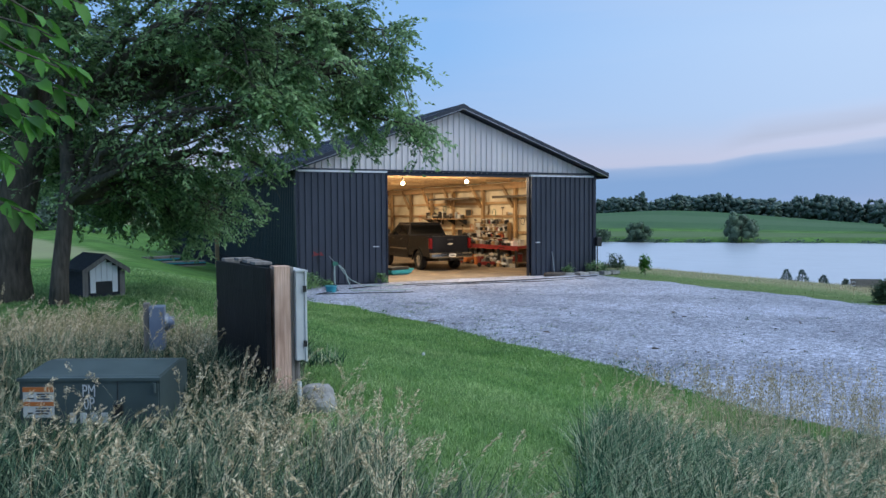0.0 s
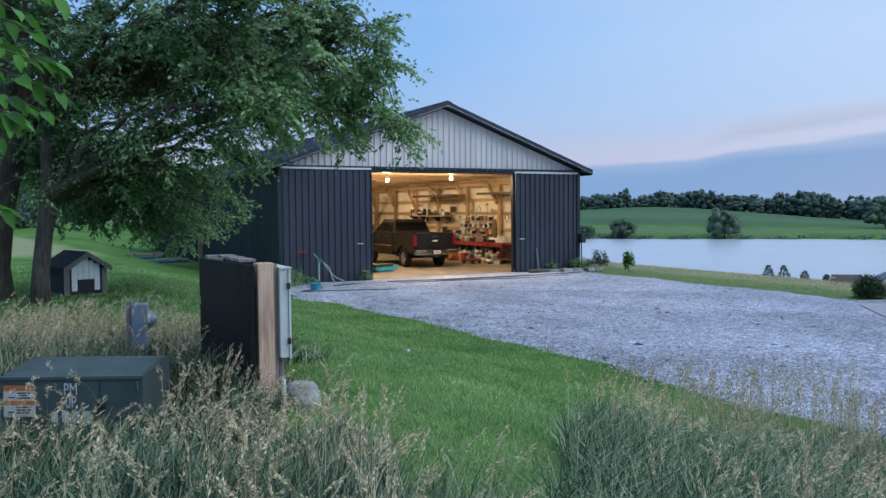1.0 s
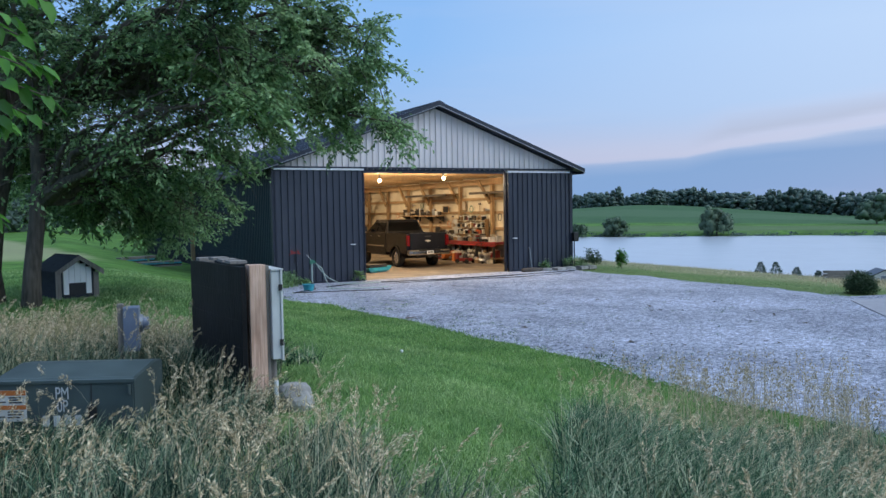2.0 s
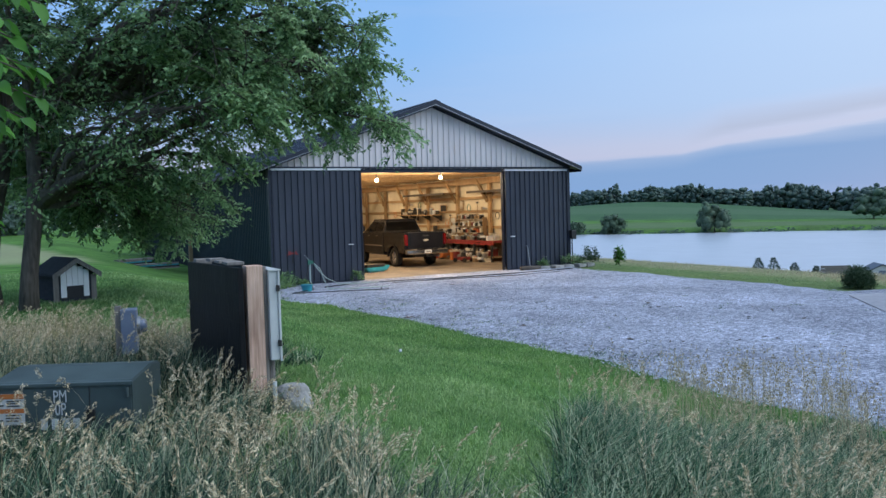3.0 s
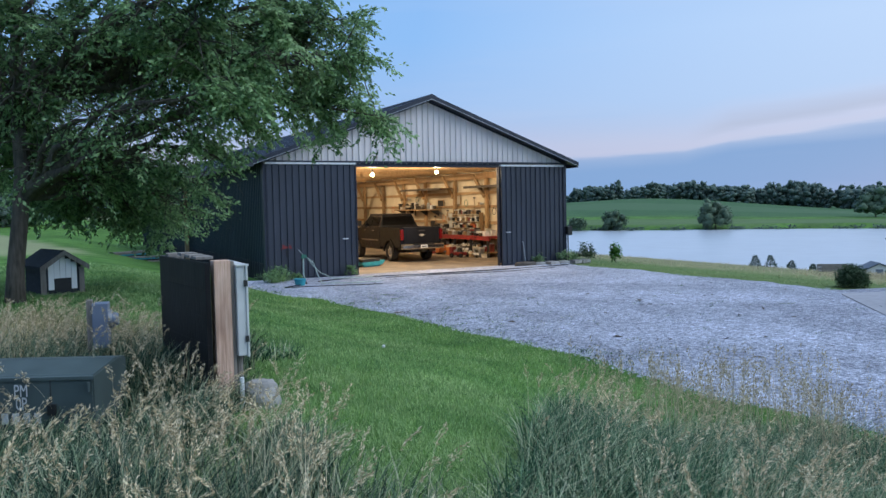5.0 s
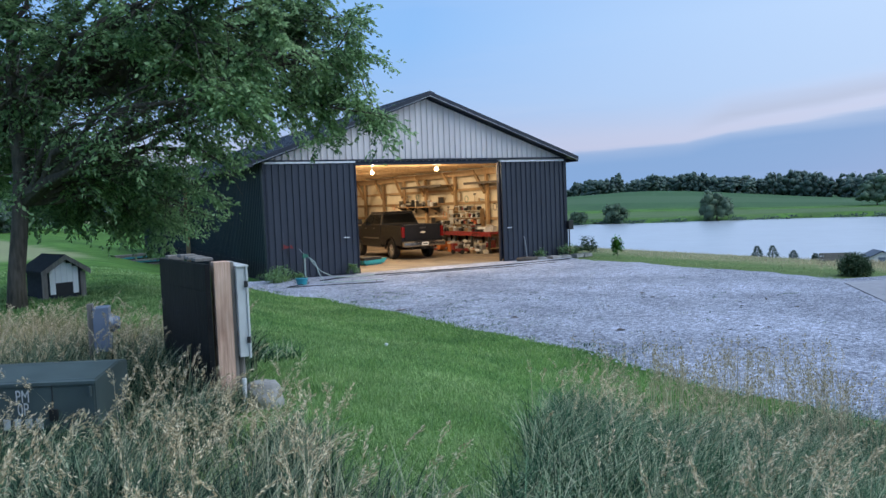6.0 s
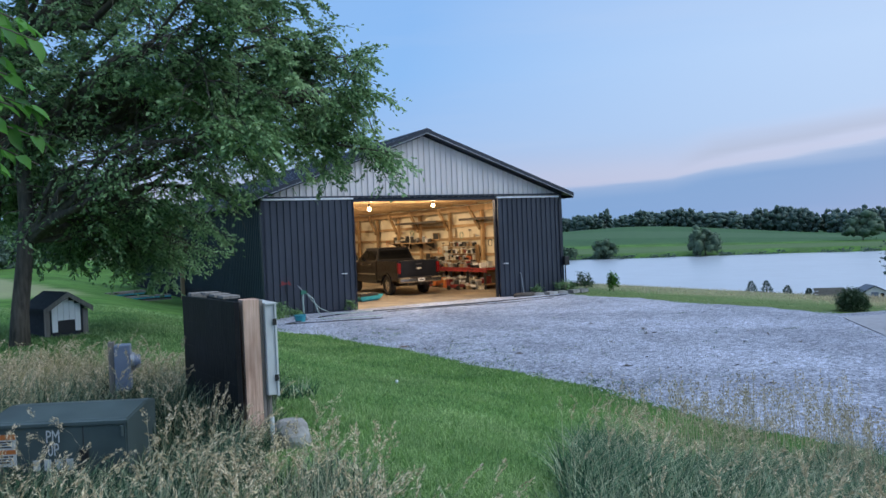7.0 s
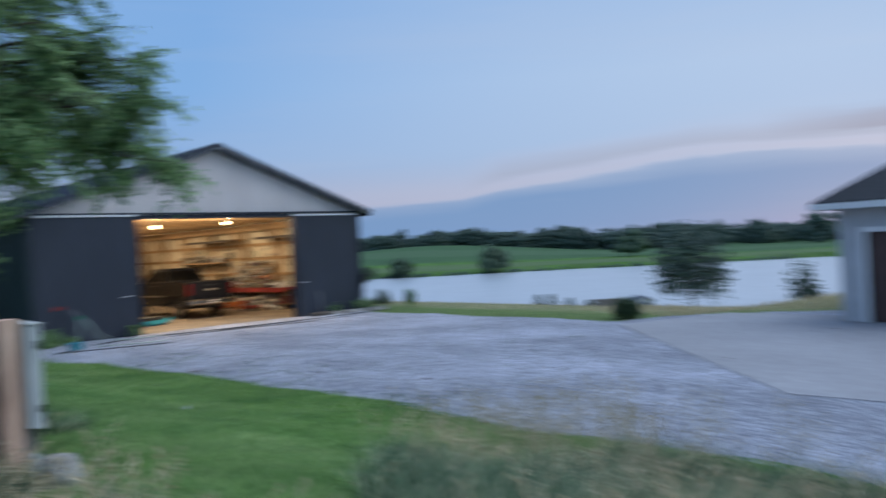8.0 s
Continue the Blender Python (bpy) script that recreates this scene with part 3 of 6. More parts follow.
def gravel_material():
    m = mat("crushed_limestone", [(0.165, 0.175, 0.215), (0.40, 0.415, 0.485), (0.62, 0.635, 0.725)], scale=15, detail=8, rough=0.95, large=0.2, large_scale=0.35, spec=0.2)
    n, l = m.node_tree.nodes, m.node_tree.links
    b = n["Principled BSDF"]
    tc = n.new("ShaderNodeTexCoord")
    vo = n.new("ShaderNodeTexVoronoi")
    vo.inputs["Scale"].default_value = 34
    l.new(tc.outputs["Object"], vo.inputs["Vector"])
    bp = n.new("ShaderNodeBump")
    bp.inputs["Strength"].default_value, bp.inputs["Distance"].default_value = 1.0, 0.03
    bp.invert = True
    l.new(vo.outputs["Distance"], bp.inputs["Height"])
    l.new(bp.outputs[0], b.inputs["Normal"])
    hs = b.inputs["Base Color"].links[0].from_node
    mr = n.new("ShaderNodeMapRange")
    sepc = n.new("ShaderNodeSeparateColor")
    l.new(vo.outputs["Color"], sepc.inputs[0])
    l.new(sepc.outputs[0], mr.inputs[0])
    mr.inputs[3].default_value, mr.inputs[4].default_value = 0.6, 1.35
    mu = n.new("ShaderNodeMath")
    mu.operation = "MULTIPLY"
    l.new(hs.inputs["Value"].links[0].from_socket, mu.inputs[0])
    l.new(mr.outputs[0], mu.inputs[1])
    l.new(mu.outputs[0], hs.inputs["Value"])
    value = mu.outputs[0]
    for scale, stretch, lo, hi, dark, lite in ((0.5, (1.0, 0.5, 1.0), 0.36, 0.62, 0.90, 1.08), (5.0, (1.0, 0.8, 1.0), 0.38, 0.62, 0.84, 1.12), (1.3, (0.5, 1.2, 1.0), 0.26, 0.40, 0.72, 1.0)):
        mp = n.new("ShaderNodeMapping")
        mp.inputs["Scale"].default_value = stretch
        mp.inputs["Rotation"].default_value = (0, 0, 0.35)
        l.new(tc.outputs["Object"], mp.inputs[0])
        no = n.new("ShaderNodeTexNoise")
        no.inputs["Scale"].default_value, no.inputs["Detail"].default_value = scale, 6.0
        l.new(mp.outputs[0], no.inputs["Vector"])
        pr = n.new("ShaderNodeMapRange")
        l.new(no.outputs[0], pr.inputs[0])
        pr.inputs[1].default_value, pr.inputs[2].default_value = lo, hi
        pr.inputs[3].default_value, pr.inputs[4].default_value = dark, lite
        mm = n.new("ShaderNodeMath")
        mm.operation = "MULTIPLY"
        l.new(value, mm.inputs[0])
        l.new(pr.outputs[0], mm.inputs[1])
        value = mm.outputs[0]
    l.new(value, hs.inputs["Value"])
    return m


M["gravel"] = gravel_material()
tagged(new("gravel_yard", np_mesh("gravel_yard", yv, yf, "gravel", smooth=True)), "pale grey crushed limestone yard in front of the barn", "gravel yard", kind="structure")

# concrete apron before the garage, a low slab with an edge
apron = prism([(4.6, -13.4), (8.3, -14.6), (8.4, -18.1), (16.6, -18.1), (16.6, -40), (-2.0, -40), (-2.1, -22.0), (-2.2, -20.8)], 2, 0.0, 0.068)
tagged(part("pavement", apron, "concrete"), "smooth pale concrete apron beside the gravel", "pavement", kind="structure")

# ---- barn ----
HW, LEN, EAVE, SLOPE = 6.1, 30.0, 3.93, 0.362
RIDGE = 6.27


def ribbed(x0, x1, z0, z1f, y, pitch=0.2286, rib=0.03, face=-1, axis=0):
    """Ribbed steel sheet in the plane of one axis; z1f gives its top edge along the run; two sheets thick."""
    bm = bmesh.new()
    prof = []
    k = x0
    while k < x1 - 1e-6:
        prof += [(k, 0.0), (min(k + pitch - 0.055, x1), 0.0), (min(k + pitch - 0.04, x1), rib), (min(k + pitch - 0.015, x1), rib)]
        k += pitch
    prof.append((x1, 0.0))
    rows = []
    for s, off in prof:
        co_b, co_t = [s, y + face * off, z0], [s, y + face * off, z1f(s)]
        if axis == 1:
            co_b, co_t = [y + face * off, s, z0], [y + face * off, s, z1f(s)]
        rows.append((bm.verts.new(co_b), bm.verts.new(co_t)))
    for (a, b), (c, d) in zip(rows, rows[1:]):
        if (a.co - c.co).length > 1e-5:
            bm.faces.new((a, c, d, b))
    return bm


barn = thing("barn", Matrix(), "dark blue pole barn with pale gable and open sliding doors", "barn")
sheet = part("front_wall", ribbed(-HW, -3.0, 0.15, lambda s: EAVE, 0.0), "navy", barn)
part("front_wall", ribbed(3.0, HW, 0.15, lambda s: EAVE, 0.0), "navy", barn)
gable_top = lambda s: RIDGE - SLOPE * abs(s) - 0.02
part("gable", ribbed(-HW, HW, EAVE + 0.02, gable_top, -0.03, rib=0.05), "white_steel", barn, "pale grey ribbed steel gable")
part("gable_backing", prism([(-HW, EAVE), (HW, EAVE), (0, RIDGE - 0.05)], 1, 0.0, 0.04), "lining", barn)
part("side_wall", ribbed(0, LEN, 0.6, lambda s: EAVE + 0.1, -HW - 0.02, axis=1), "side", barn, "dark green ribbed steel side, shade deepened in its colour")
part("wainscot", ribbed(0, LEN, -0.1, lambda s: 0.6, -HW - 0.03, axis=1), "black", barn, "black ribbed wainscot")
part("side_wall", box((HW, 0, 0), (HW + 0.04, LEN, EAVE + 0.1)), "navy", barn)
part("side_lining", box((-HW - 0.01, 0.05, 0), (-HW + 0.02, LEN, EAVE)), "lining", barn)
part("side_lining", box((HW - 0.03, 0.05, 0), (HW - 0.002, LEN, EAVE)), "lining", barn)
part("back_wall", box((-HW, LEN, 0), (HW, LEN + 0.05, EAVE)), "lining", barn)
part("back_gable", prism([(-HW, EAVE), (HW, EAVE), (0, RIDGE - 0.05)], 1, LEN, LEN + 0.05), "lining", barn)
for s in (-1, 1):
    part("corner_trim", box((s * HW - 0.07, -0.14, 0), (s * HW + 0.07, 0.06, EAVE), 0.006), "trim", barn)
# door header, tracks, jambs
part("header", box((-3.05, -0.05, 3.83), (3.1, 0.12, EAVE + 0.04)), "trim", barn)
part("track_cover", box((-6.1, -0.19, EAVE - 0.02), (-2.9, -0.03, EAVE + 0.04)), "white", barn, "white sliding door track cover")
part("track_cover", box((3.05, -0.19, EAVE - 0.06), (6.02, -0.03, EAVE)), "white", barn, "white sliding door track cover")
part("track_cover", box((-6.2, -0.15, EAVE + 0.045), (6.2, -0.03, EAVE + 0.1)), "trim", barn)
part("jamb", box((-3.02, -0.06, 0), (-2.9, 0.1, 3.83)), "trim", barn)
part("jamb", box((3.02, -0.06, 0), (3.06, 0.1, 3.83)), "trim", barn)


def sliding_door(x0, x1, handle_x):
    d = part("sliding_door", box((x0, -0.13, 0.06), (x1, -0.09, EAVE - 0.03)), "navy", barn, "dark blue ribbed steel sliding door, pushed open")
    part("door_sheet", ribbed(x0 + 0.04, x1 - 0.04, 0.08, lambda s: EAVE - 0.05, -0.133, rib=0.045), "navy", d)
    for a, b in ((x0, x0 + 0.05), (x1 - 0.05, x1)):
        part("edge_trim", box((a, -0.165, 0.05), (b, -0.07, EAVE - 0.03)), "trim", d)
    part("bottom_rail", box((x0, -0.16, 0.04), (x1, -0.08, 0.13)), "trim", d)
    hb = box((handle_x - 0.10, -0.20, 1.32), (handle_x + 0.10, -0.175, 1.355), 0.008)
    add_box(hb, (handle_x - 0.10, -0.185, 1.325), (handle_x - 0.085, -0.14, 1.35))
    add_box(hb, (handle_x + 0.085, -0.185, 1.325), (handle_x + 0.10, -0.14, 1.35))
    part("handle", hb, "white", d, "pale metal pull handle")


sliding_door(-6.08, -2.88, -3.34)
sliding_door(3.08, 6.04, 3.36)
# roof: two sheets with thickness, fascia and ribs
for s in (-1, 1):
    xe = s * 6.56
    ze = RIDGE + 0.06 - SLOPE * 6.56
    slab = prism([(0, RIDGE + 0.06), (xe, ze), (xe, ze + 0.06), (0, RIDGE + 0.12)], 1, -0.42, LEN + 0.4)
    r = part("roof", slab, "roof", barn, "dark blue ribbed steel roof")
    ribs = bmesh.new()
    for k in np.arange(-0.3, LEN, 0.2286 * 2):
        a = 0
        vs = [ribs.verts.new(c) for c in ((0, k, RIDGE + 0.121), (xe, k, ze + 0.061), (xe, k + 0.04, ze + 0.061), (0, k + 0.04, RIDGE + 0.121),
                                          (0, k, RIDGE + 0.141), (xe, k, ze + 0.081), (xe, k + 0.04, ze + 0.081), (0, k + 0.04, RIDGE + 0.141))]
        for f in ((4, 5, 6, 7), (0, 1, 5, 4), (3, 7, 6, 2), (1, 2, 6, 5)):
            ribs.faces.new([vs[i] for i in f])
    part("roof_rib", ribs, "roof", r)
    part("rake_trim", prism([(0, RIDGE + 0.0), (xe, ze - 0.06), (xe, ze + 0.085), (0, RIDGE + 0.145)], 1, -0.46, -0.415), "trim", r)
    part("drip_edge", prism([(0, RIDGE - 0.022), (xe, ze - 0.082), (xe, ze - 0.062), (0, RIDGE - 0.002)], 1, -0.468, -0.43), "steel", r, "pale metal drip edge")
    part("rake_trim", prism([(0, RIDGE - 0.085), (xe * 0.94, RIDGE - 0.085 - SLOPE * abs(xe) * 0.94), (xe * 0.94, RIDGE - 0.03 - SLOPE * abs(xe) * 0.94), (0, RIDGE - 0.03)], 1, -0.12, -0.084), "trim", r)
    part("soffit", prism([(0, RIDGE - 0.01), (xe, ze - 0.06), (xe, ze - 0.04), (0, RIDGE + 0.01)], 1, -0.41, -0.03), "trim", r)
    part("fascia", box((min(xe, xe - s * 0.03), -0.42, ze - 0.13), (max(xe, xe - s * 0.03), LEN + 0.4, ze + 0.05)), "trim", r)
part("ridge_cap", prism([(-0.2, RIDGE + 0.075), (0, RIDGE + 0.15), (0.2, RIDGE + 0.075), (0.2, RIDGE + 0.1), (0, RIDGE + 0.175), (-0.2, RIDGE + 0.1)], 1, -0.45, LEN + 0.4), "trim", barn)
part("barn_floor", box((-HW, -0.35, -0.12), (HW, LEN, 0.03)), "floor_in", barn, "dusty tan concrete floor")
tagged(part("side_post", box((-6.45, 12.75, 0.0), (-6.28, 12.92, 4.0)), "lumber", barn, "bare wooden post"), "")

# framing inside: posts, girts, knee braces, trusses
for side in (-1, 1):
    for y in [3.2, 5.6, 8.65, 11.9, 14.6, 17.5, 20.4, 23.3, 26.2]:
        part("post", box((side * (HW - 0.20) - 0.07, y - 0.09, 0.03), (side * (HW - 0.20) + 0.07, y + 0.09, EAVE), 0.006), "lumber", barn)
        kb = bmesh.new()
        add_box(kb, (-0.045, -0.085, -0.72), (0.045, 0.085, 0.72), 0.0)
        kb.transform(Matrix.Translation((side * (HW - 0.30), y + 0.55, 3.30)) @ Matrix.Rotation(radians(-44), 4, "X"))
        part("knee_brace", kb, "lumber", barn)
    for z in (0.75, 1.5, 2.25, 2.9):
        part("girt", box((side * (HW - 0.085) - 0.03, 0.1, z), (side * (HW - 0.085) + 0.03, LEN, z + 0.13)), "lumber", barn)
    part("girder", box((side * (HW - 0.24) - 0.05, 0.1, 3.62), (side * (HW - 0.24) + 0.05, LEN, 3.9)), "lumber", barn)
for y in np.arange(1.2, LEN, 2.4):
    t = box((-HW, y, EAVE + 0.0), (HW, y + 0.06, EAVE + 0.16))
    part("truss_chord", t, "lumber", barn)
for x in (-4.6, -1.6, 1.5, 4.6):
    part("ceiling_runner", box((x, 0.1, EAVE + 0.17), (x + 0.14, LEN, EAVE + 0.21)), "lumber", barn)
part("header_beam", box((-HW, 0.14, 3.84), (HW, 0.3, 3.925)), "lumber", barn, "pine header beam over the doorway")
for y0, y1 in ((3.4, 6.4), (8.7, 13.4)):
    part("loft_shelf", box((5.15, y0, 3.22), (5.98, y1, 3.27)), "lumber", barn)
    part("loft_edge", box((5.11, y0, 3.17), (5.148, y1, 3.28)), "bark", barn)

# lining added above the trusses to reflect the bulbs' light back down
cl = prism([(-HW + 0.03, EAVE + 0.02), (0, RIDGE - 0.12), (HW - 0.03, EAVE + 0.02), (HW - 0.03, EAVE + 0.045), (0, RIDGE - 0.09), (-HW + 0.03, EAVE + 0.045)], 1, 0.13, LEN)
tagged(part("ceiling", cl, "lining"), "cream lining added under the barn roof to bounce the bulb light", "ceiling", kind="structure")

# two lit bulbs under the trusses; two unseen ones added to brighten the depth
for x, by, z, watts, top in ((-1.57, 1.5, 3.62, 360, EAVE), (1.15, 1.5, 3.72, 360, EAVE), (0.0, 8.5, 5.3, 640, RIDGE - 0.13), (0.0, 16.5, 5.3, 620, RIDGE - 0.13)):
    b = thing("ceiling_bulb", pose(x, by, z), "lit warm barn bulb, seen by the door, added unseen deeper in", "lamp", group="barn bulbs")
    g = bmesh.new()
    bmesh.ops.create_uvsphere(g, u_segments=14, v_segments=10, radius=0.075)
    bb = part("bulb", g, "bulb", b, smooth=True)
    bb.visible_shadow = False
    part("socket", rod((0, 0, 0.07), (0, 0, 0.19), 0.03, 0.035), "plastic", b)
    part("cord", rod((0, 0, 0.19), (0, 0, top - z + 0.01), 0.006), "plastic", b)
    ld = bpy.data.lights.new("bulb_light", "POINT")
    ld.energy, ld.color, ld.shadow_soft_size = watts, (1.0, 0.80, 0.55), 0.09
    lo = new("bulb_light", ld)
    lo.location = (x, by, z)

# ---- garage ----
garage = thing("garage", pose(6.85, -18.3, 0.08, 0, 0, -90), "pale garage with brown door and dark hip roof", "garage")
GW, GD, GH = 9.0, 8.0, 2.75
gw = box((0, 0, 0), (0.62, 0.18, GH))
add_box(gw, (0.62, 0, 2.15), (5.7, 0.18, GH))
add_box(gw, (5.7, 0, 0), (GW, 0.18, GH))
part("front_wall", gw, "stucco", garage)
part("side_wall", box((0, 0.18, 0), (0.18, GD, GH)), "stucco", garage)
part("side_wall", box((GW - 0.18, 0.18, 0), (GW, GD, GH)), "stucco", garage)
part("back_wall", box((0.18, GD - 0.18, 0), (GW - 0.18, GD, GH)), "stucco", garage)
gd = part("garage_door", box((0.62, 0.1, 0), (5.7, 0.15, 2.15)), "brown_door", garage, "dark brown panelled garage door")
for i in range(4):
    for j in range(6):
        part("door_panel", box((0.9 + j * 0.8, 0.075, 0.05 + i * 0.535), (1.6 + j * 0.8, 0.1, 0.5 + i * 0.535), 0.012), "brown_door", gd)
part("door_frame", box((0.50, -0.02, 0), (0.62, 0.1, 2.27)), "white", garage)
part("door_frame", box((0.62, -0.02, 2.15), (5.7, 0.1, 2.27)), "white", garage)
hb = bmesh.new()
o = 0.45
cs = [(-o, -o, GH), (GW + o, -o, GH), (GW + o, GD + o, GH), (-o, GD + o, GH)]
lo4 = [hb.verts.new(c) for c in cs]
hi4 = [hb.verts.new((c[0], c[1], GH + 0.16)) for c in cs]
r0, r1 = hb.verts.new((GD / 2, GD / 2, GH + 3.0)), hb.verts.new((GW - GD / 2 + 0.5, GD / 2, GH + 3.0))
hb.faces.new(lo4[::-1])
for i in range(4):
    hb.faces.new((lo4[i], lo4[(i + 1) % 4], hi4[(i + 1) % 4], hi4[i]))
hb.faces.new((hi4[0], hi4[1], r1, r0))
hb.faces.new((hi4[1], hi4[2], r1))
hb.faces.new((hi4[2], hi4[3], r0, r1))
hb.faces.new((hi4[3], hi4[0], r0))
groof = part("roof", hb, "shingle", garage, "dark shingled hip roof")
gt = box((-o - 0.03, -o - 0.03, GH - 0.02), (GW + o + 0.03, -o, GH + 0.13))
add_box(gt, (-o - 0.03, -o, GH - 0.02), (-o, GD + o, GH + 0.13))
part("gutter", gt, "white", groof, "white gutter")

# ---- pickup truck in the doorway ----
def arch_profile(y0, y1, z0, ztop, wheels, r):
    """Side outline in (y, z): bottom edge with wheel arches, then the top line ztop as points from front to back."""
    pts = [(y0, z0)]
    for wy in wheels:
        for k in range(9):
            a = math.pi - math.pi * k / 8
            pts.append((wy + r * math.cos(a), max(z0, 0.42 + r * math.sin(a))))
    pts.append((y1, z0))
    return pts + ztop


def wheel(parent, x, y, r=0.41, w=0.27):
    s = 1 if x > 0 else -1
    bm = bmesh.new()
    prof = [(r - 0.15, -w / 2), (r - 0.03, -w / 2), (r, -w / 2 + 0.05), (r, w / 2 - 0.05), (r - 0.03, w / 2), (r - 0.15, w / 2)]
    n = 28
    rings = []
    for k in range(n):
        a = 2 * math.pi * k / n
        rings.append([bm.verts.new((x + o, y + q * math.cos(a), r + q * math.sin(a))) for q, o in prof])
    for k in range(n):
        p, q = rings[k], rings[(k + 1) % n]
        for i in range(6):
            j = (i + 1) % 6
            bm.faces.new((p[i], p[j], q[j], q[i]))
    bmesh.ops.recalc_face_normals(bm, faces=bm.faces)
    t = part("wheel", bm, "rubber", parent, smooth=True)
    t["label"] = "black tyre on a bright rim"
    rb = bmesh.new()
    xo = x + s * (w / 2 - 0.03)
    add_rod(rb, (xo - s * 0.02, y, r), (xo, y, r), r - 0.14, n=24)
    add_rod(rb, (xo, y, r), (xo + s * 0.03, y, r), 0.07, n=16)
    for k in range(6):
        a = 2 * math.pi * k / 6
        add_box(rb, (xo - 0.015, y - 0.03, r + 0.05), (xo + 0.022, y + 0.03, r + 0.25))
        bmesh.ops.rotate(rb, verts=rb.verts[-8:], cent=(xo, y, r), matrix=Matrix.Rotation(a, 3, "X"))
    part("rim", rb, "chrome", t, "pale alloy rim")


truck = thing("pickup_truck", pose(1.75, 4.1, 0.03), "dark brown crew-cab pickup truck parked nose-in inside the barn", "truck")
W = 0.97
bed_top = [(2.25, 1.47), (0.1, 1.47)]
for s in (-1, 1):
    x0, x1 = sorted((s * (W - 0.14), s * W))
    part("bed_side", prism(arch_profile(0.1, 2.25, 0.62, bed_top, [1.28], 0.50), 0, x0, x1, 0.012), "truck", truck)
    x0, x1 = sorted((s * (W + 0.03), s * (W - 0.03)))
    fl = [(1.28 + 0.50 * math.cos(math.pi * k / 10), 0.42 + 0.50 * math.sin(math.pi * k / 10)) for k in range(11)]
    fl += [(1.28 + 0.56 * math.cos(math.pi * (10 - k) / 10), 0.42 + 0.56 * math.sin(math.pi * (10 - k) / 10)) for k in range(11)]
    part("fender_flare", prism(fl, 0, x0, x1), "truck", truck)
    tl = box((s * (W - 0.10), -0.02, 0.95) if s > 0 else (-W - 0.012, -0.02, 0.95), (W + 0.012, 0.14, 1.40) if s > 0 else (-W + 0.10, 0.14, 1.40), 0.02)
    part("tail_light", tl, "tail", truck, "red tail light")
part("bed_floor", box((-W + 0.14, 0.1, 0.78), (W - 0.14, 2.25, 0.86)), "plastic", truck)
tg = part("tailgate", box((-W + 0.135, 0.03, 0.80), (W - 0.135, 0.12, 1.47), 0.018), "truck", truck)
part("tailgate_press", box((-W + 0.25, 0.018, 0.90), (W - 0.25, 0.03, 1.30), 0.005), "truck", tg)
part("tailgate_cap", box((-W + 0.135, 0.02, 1.47), (W - 0.135, 0.14, 1.50), 0.008), "plastic", tg)
em = bmesh.new()
add_box(em, (-0.12, 0.002, 1.13), (0.12, 0.018, 1.17), 0.004)
add_box(em, (-0.06, 0.0, 1.11), (0.06, 0.018, 1.19), 0.004)
part("emblem", em, "cream", tg, "small pale badge shape")
part("tailgate_handle", box((-0.14, 0.005, 1.31), (0.14, 0.03, 1.37), 0.01), "plastic", tg)
bp = part("rear_bumper", prism([(-0.16, 0.56), (-0.18, 0.62), (-0.18, 0.74), (-0.14, 0.78), (0.05, 0.78), (0.05, 0.56)], 0, -W, W, 0.012), "chrome", truck, "chrome rear bumper")
part("step_pad", box((-0.5, -0.19, 0.775), (0.5, 0.0, 0.79)), "plastic", bp)
pl = part("number_plate", box((-0.16, -0.197, 0.61), (0.16, -0.185, 0.74), 0.003), "white", bp, "pale number plate")
part("plate_bar", box((-0.11, -0.201, 0.65), (0.11, -0.196, 0.70)), "ink", pl)
part("hitch", box((-0.05, -0.14, 0.45), (0.05, 0.2, 0.55), 0.01), "dark_metal", truck)
cab_top = [(5.95, 0.98), (5.9, 1.22), (5.6, 1.32), (4.5, 1.44), (2.28, 1.47)]
part("cab_body", prism(arch_profile(2.28, 5.95, 0.52, cab_top, [5.0], 0.50), 0, -W, W, 0.02), "truck", truck)
gh = bmesh.new()
lo4 = [gh.verts.new(c) for c in ((-0.93, 2.3, 1.46), (0.93, 2.3, 1.46), (0.93, 4.62, 1.44), (-0.93, 4.62, 1.44))]
hi4 = [gh.verts.new(c) for c in ((-0.74, 2.48, 1.98), (0.74, 2.48, 1.98), (0.72, 3.85, 2.0), (-0.72, 3.85, 2.0))]
gh.faces.new(hi4)
for i in range(4):
    gh.faces.new((lo4[i], lo4[(i + 1) % 4], hi4[(i + 1) % 4], hi4[i]))
bmesh.ops.recalc_face_normals(gh, faces=gh.faces)
cabn = part("cab_roof", gh, "truck", truck)
part("roof_skin", box((-0.73, 2.46, 1.97), (0.73, 3.9, 2.05), 0.035), "truck", cabn)


def pane(name, corners, off, parent):
    """A glass pane a little proud of the given four corners."""
    vs = [Vector(c) for c in corners]
    nrm = (vs[1] - vs[0]).cross(vs[3] - vs[0]).normalized()
    bm = bmesh.new()
    a = [bm.verts.new(v + nrm * 0.001) for v in vs]
    b = [bm.verts.new(v + nrm * off) for v in vs]
    bm.faces.new(b)
    for i in range(4):
        bm.faces.new((a[i], a[(i + 1) % 4], b[(i + 1) % 4], b[i]))
    bmesh.ops.recalc_face_normals(bm, faces=bm.faces)
    return part(name, bm, "glass_dark", parent, "dark tinted glass")


